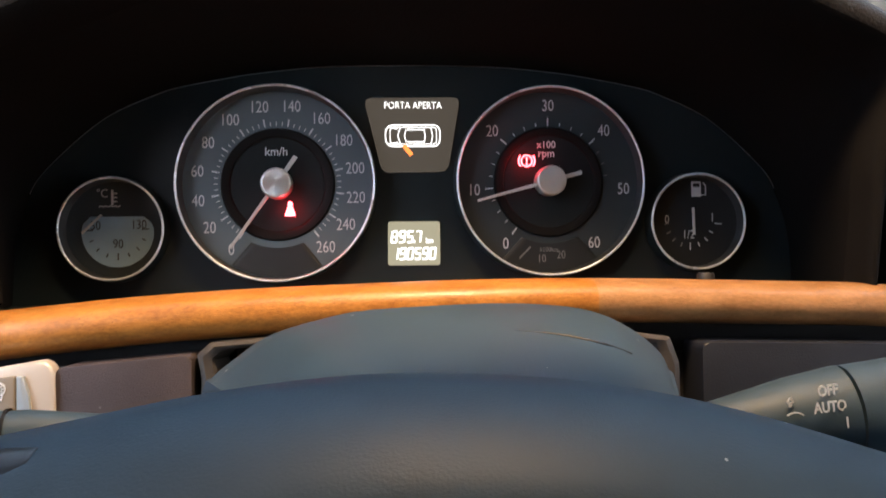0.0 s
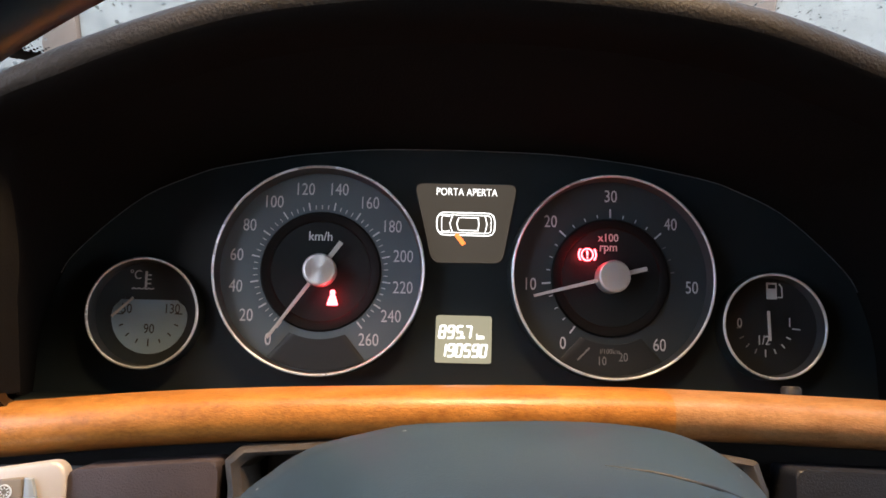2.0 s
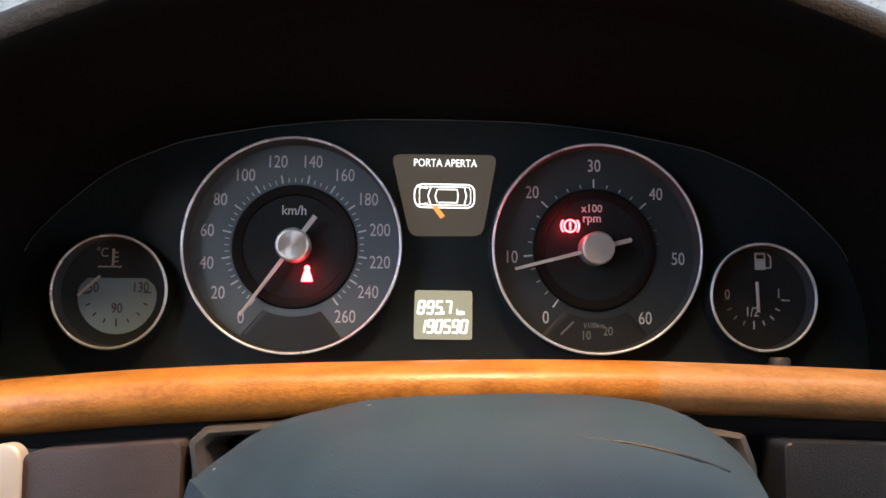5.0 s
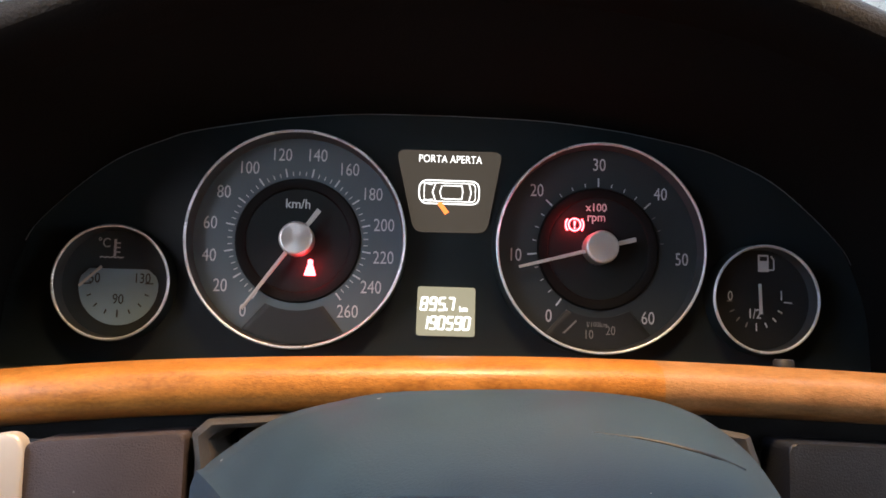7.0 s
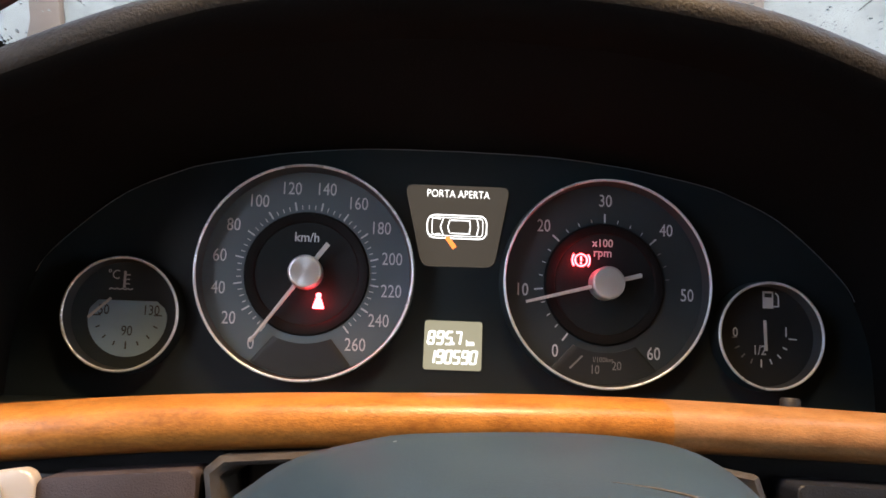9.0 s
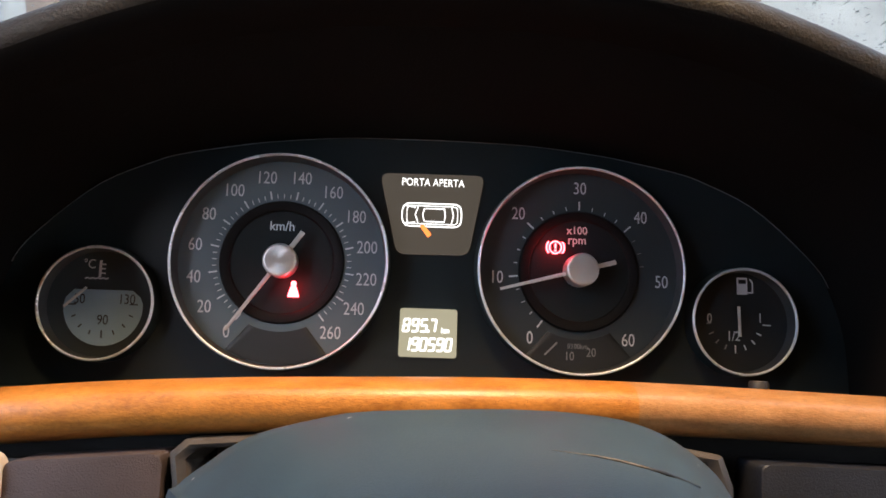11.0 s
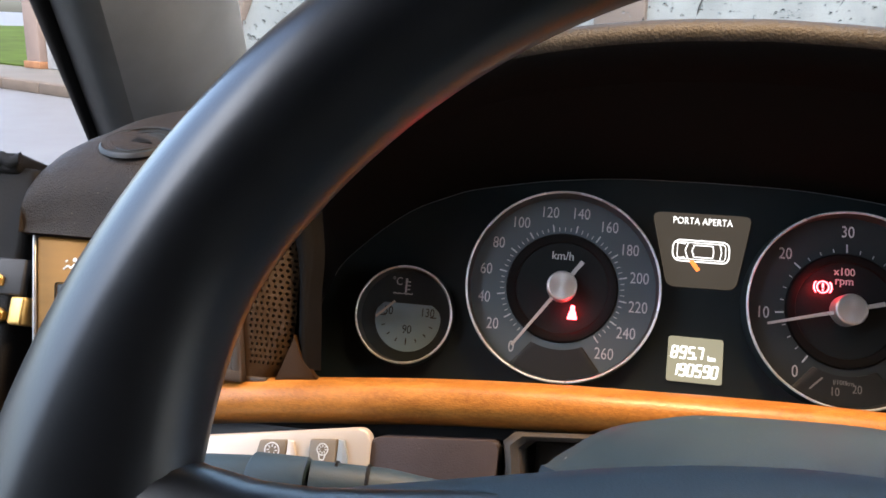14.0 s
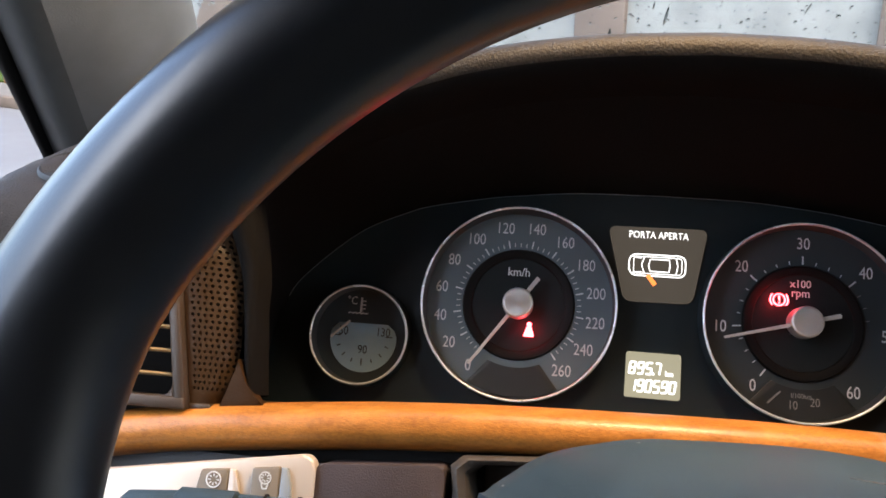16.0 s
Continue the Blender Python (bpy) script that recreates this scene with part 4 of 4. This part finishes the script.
for k in range(160):
    deg = 360 * k / 160 - 180
    ca, sa = math.cos(radians(deg)), math.sin(radians(deg))
    sec = []
    for j in range(24):
        c, t = math.cos(2 * math.pi * j / 24), math.sin(2 * math.pi * j / 24)
        r = 0.1768 + (0.0178 + (thumb_rest(deg) if c < 0 else 0.0)) * c
        sec.append((WX + r * sa, WY + 0.0170 * t, WZ + r * ca))
    rings.append(sec)
rings.append(rings[0])
bm = turned(loft(rings, cap=False))
bmesh.ops.remove_doubles(bm, verts=bm.verts, dist=1e-6)
part("rim", bm, LEATHER, wheel, "black smooth leather rim")

HUB_LEFT = [(0, -0.0553), (0.013, -0.0556), (0.039, -0.0568), (0.052, -0.0592), (0.0655, -0.0628), (0.0735, -0.0668), (0.0785, -0.0705), (0.086, -0.0765), (0.090, -0.085), (0.091, -0.14)]
HUB_RIGHT = [(0, -0.0553), (0.015, -0.0557), (0.031, -0.0575), (0.042, -0.0612), (0.051, -0.0668), (0.0575, -0.0727), (0.060, -0.078), (0.062, -0.085), (0.063, -0.14)]


def hub_section(y, drop):
    """One cross-section of the hub shell, narrowing and sinking towards the driver."""
    slim = 1 - 0.50 * max(0.0, (-0.165 - y) / 0.097) - 6.0 * max(0.0, y + 0.165)
    side = []
    for half in (HUB_LEFT, HUB_RIGHT):
        m = len(half) - 1
        side.append([(smooth_curve([(k, p[0]) for k, p in enumerate(half)], u * m / 24), smooth_curve([(k, p[1]) for k, p in enumerate(half)], u * m / 24)) for u in range(25)])
    return [(0.088 - dx * slim, y, z + drop) for dx, z in reversed(side[0])] + [(0.088 + dx * slim, y, z + drop) for dx, z in side[1][1:]]


rings = [hub_section(y, d) for y, d in ((-0.148, -0.010), (-0.153, -0.004), (-0.159, -0.001), (-0.165, 0.0), (-0.174, -0.0001), (-0.186, -0.0007), (-0.200, -0.0017), (-0.214, -0.0032), (-0.228, -0.0053), (-0.244, -0.0080), (-0.262, -0.0115))]
part("hub_shell", loft(rings, closed=True), HUB_SKIN, wheel)
# Thin black tube drawn in place of the shade in the skin's fold.
part("crease_shade", tube([(0.0884, -0.2209, -0.0595), (0.0931, -0.2224, -0.0599), (0.0972, -0.2240, -0.0603), (0.1013, -0.2253, -0.0610), (0.1053, -0.2268, -0.0619), (0.1094, -0.2278, -0.0629), (0.1142, -0.2249, -0.0646), (0.1176, -0.2232, -0.0658)], [0.0001, 0.0002, 0.0004, 0.00055, 0.0006, 0.0006, 0.0005, 0.0003], 8), BLACK_PLASTIC, wheel)
PAD = [(0, -0.0646), (0.02, -0.0653), (0.04, -0.0678), (0.06, -0.0718), (0.08, -0.0769), (0.10, -0.0822), (0.118, -0.0872), (0.130, -0.092), (0.134, -0.10), (0.130, -0.125), (0.11, -0.14), (0.07, -0.185), (0.03, -0.20), (0, -0.203)]
rings = []
for y, g in ((-0.250, -0.009), (-0.2535, -0.0042), (-0.2575, -0.0012), (-0.2625, 0.0), (-0.269, -0.0008), (-0.277, -0.0032), (-0.285, -0.0070), (-0.292, -0.0120), (-0.298, -0.0190)):
    rings.append([(x, y + 0.010 * ((x - CX) / 0.16) ** 2, z) for x, z in arch(PAD, 40, g)])
part("airbag_pad", turned(loft(rings, closed=True)), HUB_SKIN, wheel)
SPOKE_TOP = [(0.085, -0.0795), (0.105, -0.0832), (0.122, -0.0860), (0.134, -0.0868), (0.146, -0.0858), (0.160, -0.0830)]
for side in (-1, 1):
    rings = []
    for dx, top in SPOKE_TOP:
        low = -0.128 - max(0.0, dx - 0.12) * 0.9
        mid, half, deep = (top + low) / 2, (top - low) / 2, 0.0135
        rings.append([(CX + 0.003 + side * dx, WY - 0.006 * (1 - dx / 0.16) + deep * math.copysign(abs(math.cos(a)) ** 0.85, math.cos(a)), mid + half * math.copysign(abs(math.sin(a)) ** 0.55, math.sin(a))) for a in (2 * math.pi * k / 28 for k in range(28))])
    part("spoke", turned(loft(rings)), LEATHER, wheel)

# ---- stalks ----
left_stalk = thing("indicator_stalk", None, None, "dark slate ribbed indicator stalk behind the wheel", "stalk")
part("stalk_body", tube([(0.0, -0.175, -0.094), (-0.0458, -0.185, -0.0895), (-0.0678, -0.19, -0.0895)], [0.006, 0.0075, 0.0078], 16), HUB_SKIN, left_stalk)
part("knurled_collar", tube([(-0.0680, -0.19, -0.0895), (-0.0686, -0.19, -0.0895), (-0.0843, -0.192, -0.0898), (-0.0848, -0.192, -0.0898)], [0.0076, 0.0085, 0.0088, 0.0080], 24), HUB_SKIN, left_stalk)
part("stalk_tip", tube([(-0.0850, -0.192, -0.0898), (-0.0988, -0.194, -0.0905), (-0.1018, -0.194, -0.0906)], [0.0078, 0.0076, 0.005], 16), HUB_SKIN, left_stalk)
part("stalk_ring", tube([(-0.0503, -0.1857, -0.0895), (-0.0505, -0.1857, -0.0895), (-0.0515, -0.1859, -0.0895), (-0.0517, -0.1859, -0.0895)], [0.0070, 0.0081, 0.0081, 0.0070], 20), RUBBER, left_stalk)
part("stalk_ring", tube([(-0.0600, -0.1872, -0.0895), (-0.0602, -0.1872, -0.0895), (-0.0610, -0.1874, -0.0895), (-0.0612, -0.1874, -0.0895)], [0.0072, 0.0082, 0.0082, 0.0072], 20), RUBBER, left_stalk)
right_stalk = thing("wiper_stalk", None, None, "slate grey wiper stalk with printed settings", "stalk")
part("stalk_body", tube([(0.141, -0.165, -0.1035), (0.161, -0.17, -0.0975), (0.186, -0.172, -0.0940), (0.2015, -0.174, -0.0922)], [0.006, 0.0095, 0.0135, 0.0155], 20), HUB_SKIN, right_stalk)
part("stalk_end", tube([(0.2023, -0.174, -0.0921), (0.221, -0.176, -0.0905), (0.241, -0.178, -0.0885), (0.246, -0.178, -0.0885)], [0.0152, 0.0165, 0.0160, 0.01], 20), HUB_SKIN, right_stalk)
characters("setting_letter", lettering("OFF", 0.0046, 0.1905, -0.0830, -0.1850, 0.8, 0.0001, angle=-5), PRINT, right_stalk)
characters("setting_letter", lettering("AUTO", 0.0046, 0.1900, -0.0876, -0.1872, 0.8, 0.0001, angle=-5), PRINT, right_stalk)
part("setting_letter", lettering("1", 0.0046, 0.1945, -0.0922, -0.1886, 0.8, 0.0001, angle=-5), PRINT, right_stalk)
part("sweep_mark", polyline(arc(0.1800, -0.0935, 0.0042, -38, 38, 8), 0.0004, -0.1852), PRINT, right_stalk)
part("arrow_mark", polyline([(0.1785, -0.0866), (0.1795, -0.0852), (0.1805, -0.0866), (0.1798, -0.0866), (0.1798, -0.0878), (0.1792, -0.0878), (0.1792, -0.0866)], 0.0004, -0.1830, True), PRINT, right_stalk)

# ---- open door ----
door = thing("car_door", None, None, "black open driver's door seen past the dash end", "car door")
part("door_panel", box((-0.62, -0.1130, -0.7), (-0.2310, -0.085, 0.020), 0.004, 3), RUBBER, door)
part("window_ledge", box((-0.62, -0.1150, 0.016), (-0.2385, -0.080, 0.0255), 0.002), RUBBER, door)
part("torn_seal", loft([[(x, -0.1165 + 0.0012 * math.cos(a), 0.0215 + 0.0012 * math.sin(1.7 * x * 400) + 0.0028 * math.sin(a)) for a in (k * math.pi / 4 for k in range(8))] for x in (-0.262 + 0.002 * k for k in range(13))]), RUBBER, door)
for x, z in ((-0.2388, -0.0318), (-0.2358, -0.0466)):
    part("latch_bolt", lathe([(0, -0.006), (0.0022, -0.006), (0.0026, -0.005), (0.0026, -0.003), (0.0035, -0.003), (0.0035, 0.0)], 0, 0, 6), BRASS, door, "yellow brass fitting").matrix_basis = Matrix.Translation((x, -0.1128, z))
part("latch_block", box((-0.2302, -0.1165, -0.0500), (-0.2228, -0.100, -0.0378), 0.0015, 3), BRASS, door, "yellow brass latch block")
part("hinge_plate", box((-0.262, -0.1145, -0.0375), (-0.2268, -0.110, -0.0215), 0.001), BLACK_PLASTIC, door)

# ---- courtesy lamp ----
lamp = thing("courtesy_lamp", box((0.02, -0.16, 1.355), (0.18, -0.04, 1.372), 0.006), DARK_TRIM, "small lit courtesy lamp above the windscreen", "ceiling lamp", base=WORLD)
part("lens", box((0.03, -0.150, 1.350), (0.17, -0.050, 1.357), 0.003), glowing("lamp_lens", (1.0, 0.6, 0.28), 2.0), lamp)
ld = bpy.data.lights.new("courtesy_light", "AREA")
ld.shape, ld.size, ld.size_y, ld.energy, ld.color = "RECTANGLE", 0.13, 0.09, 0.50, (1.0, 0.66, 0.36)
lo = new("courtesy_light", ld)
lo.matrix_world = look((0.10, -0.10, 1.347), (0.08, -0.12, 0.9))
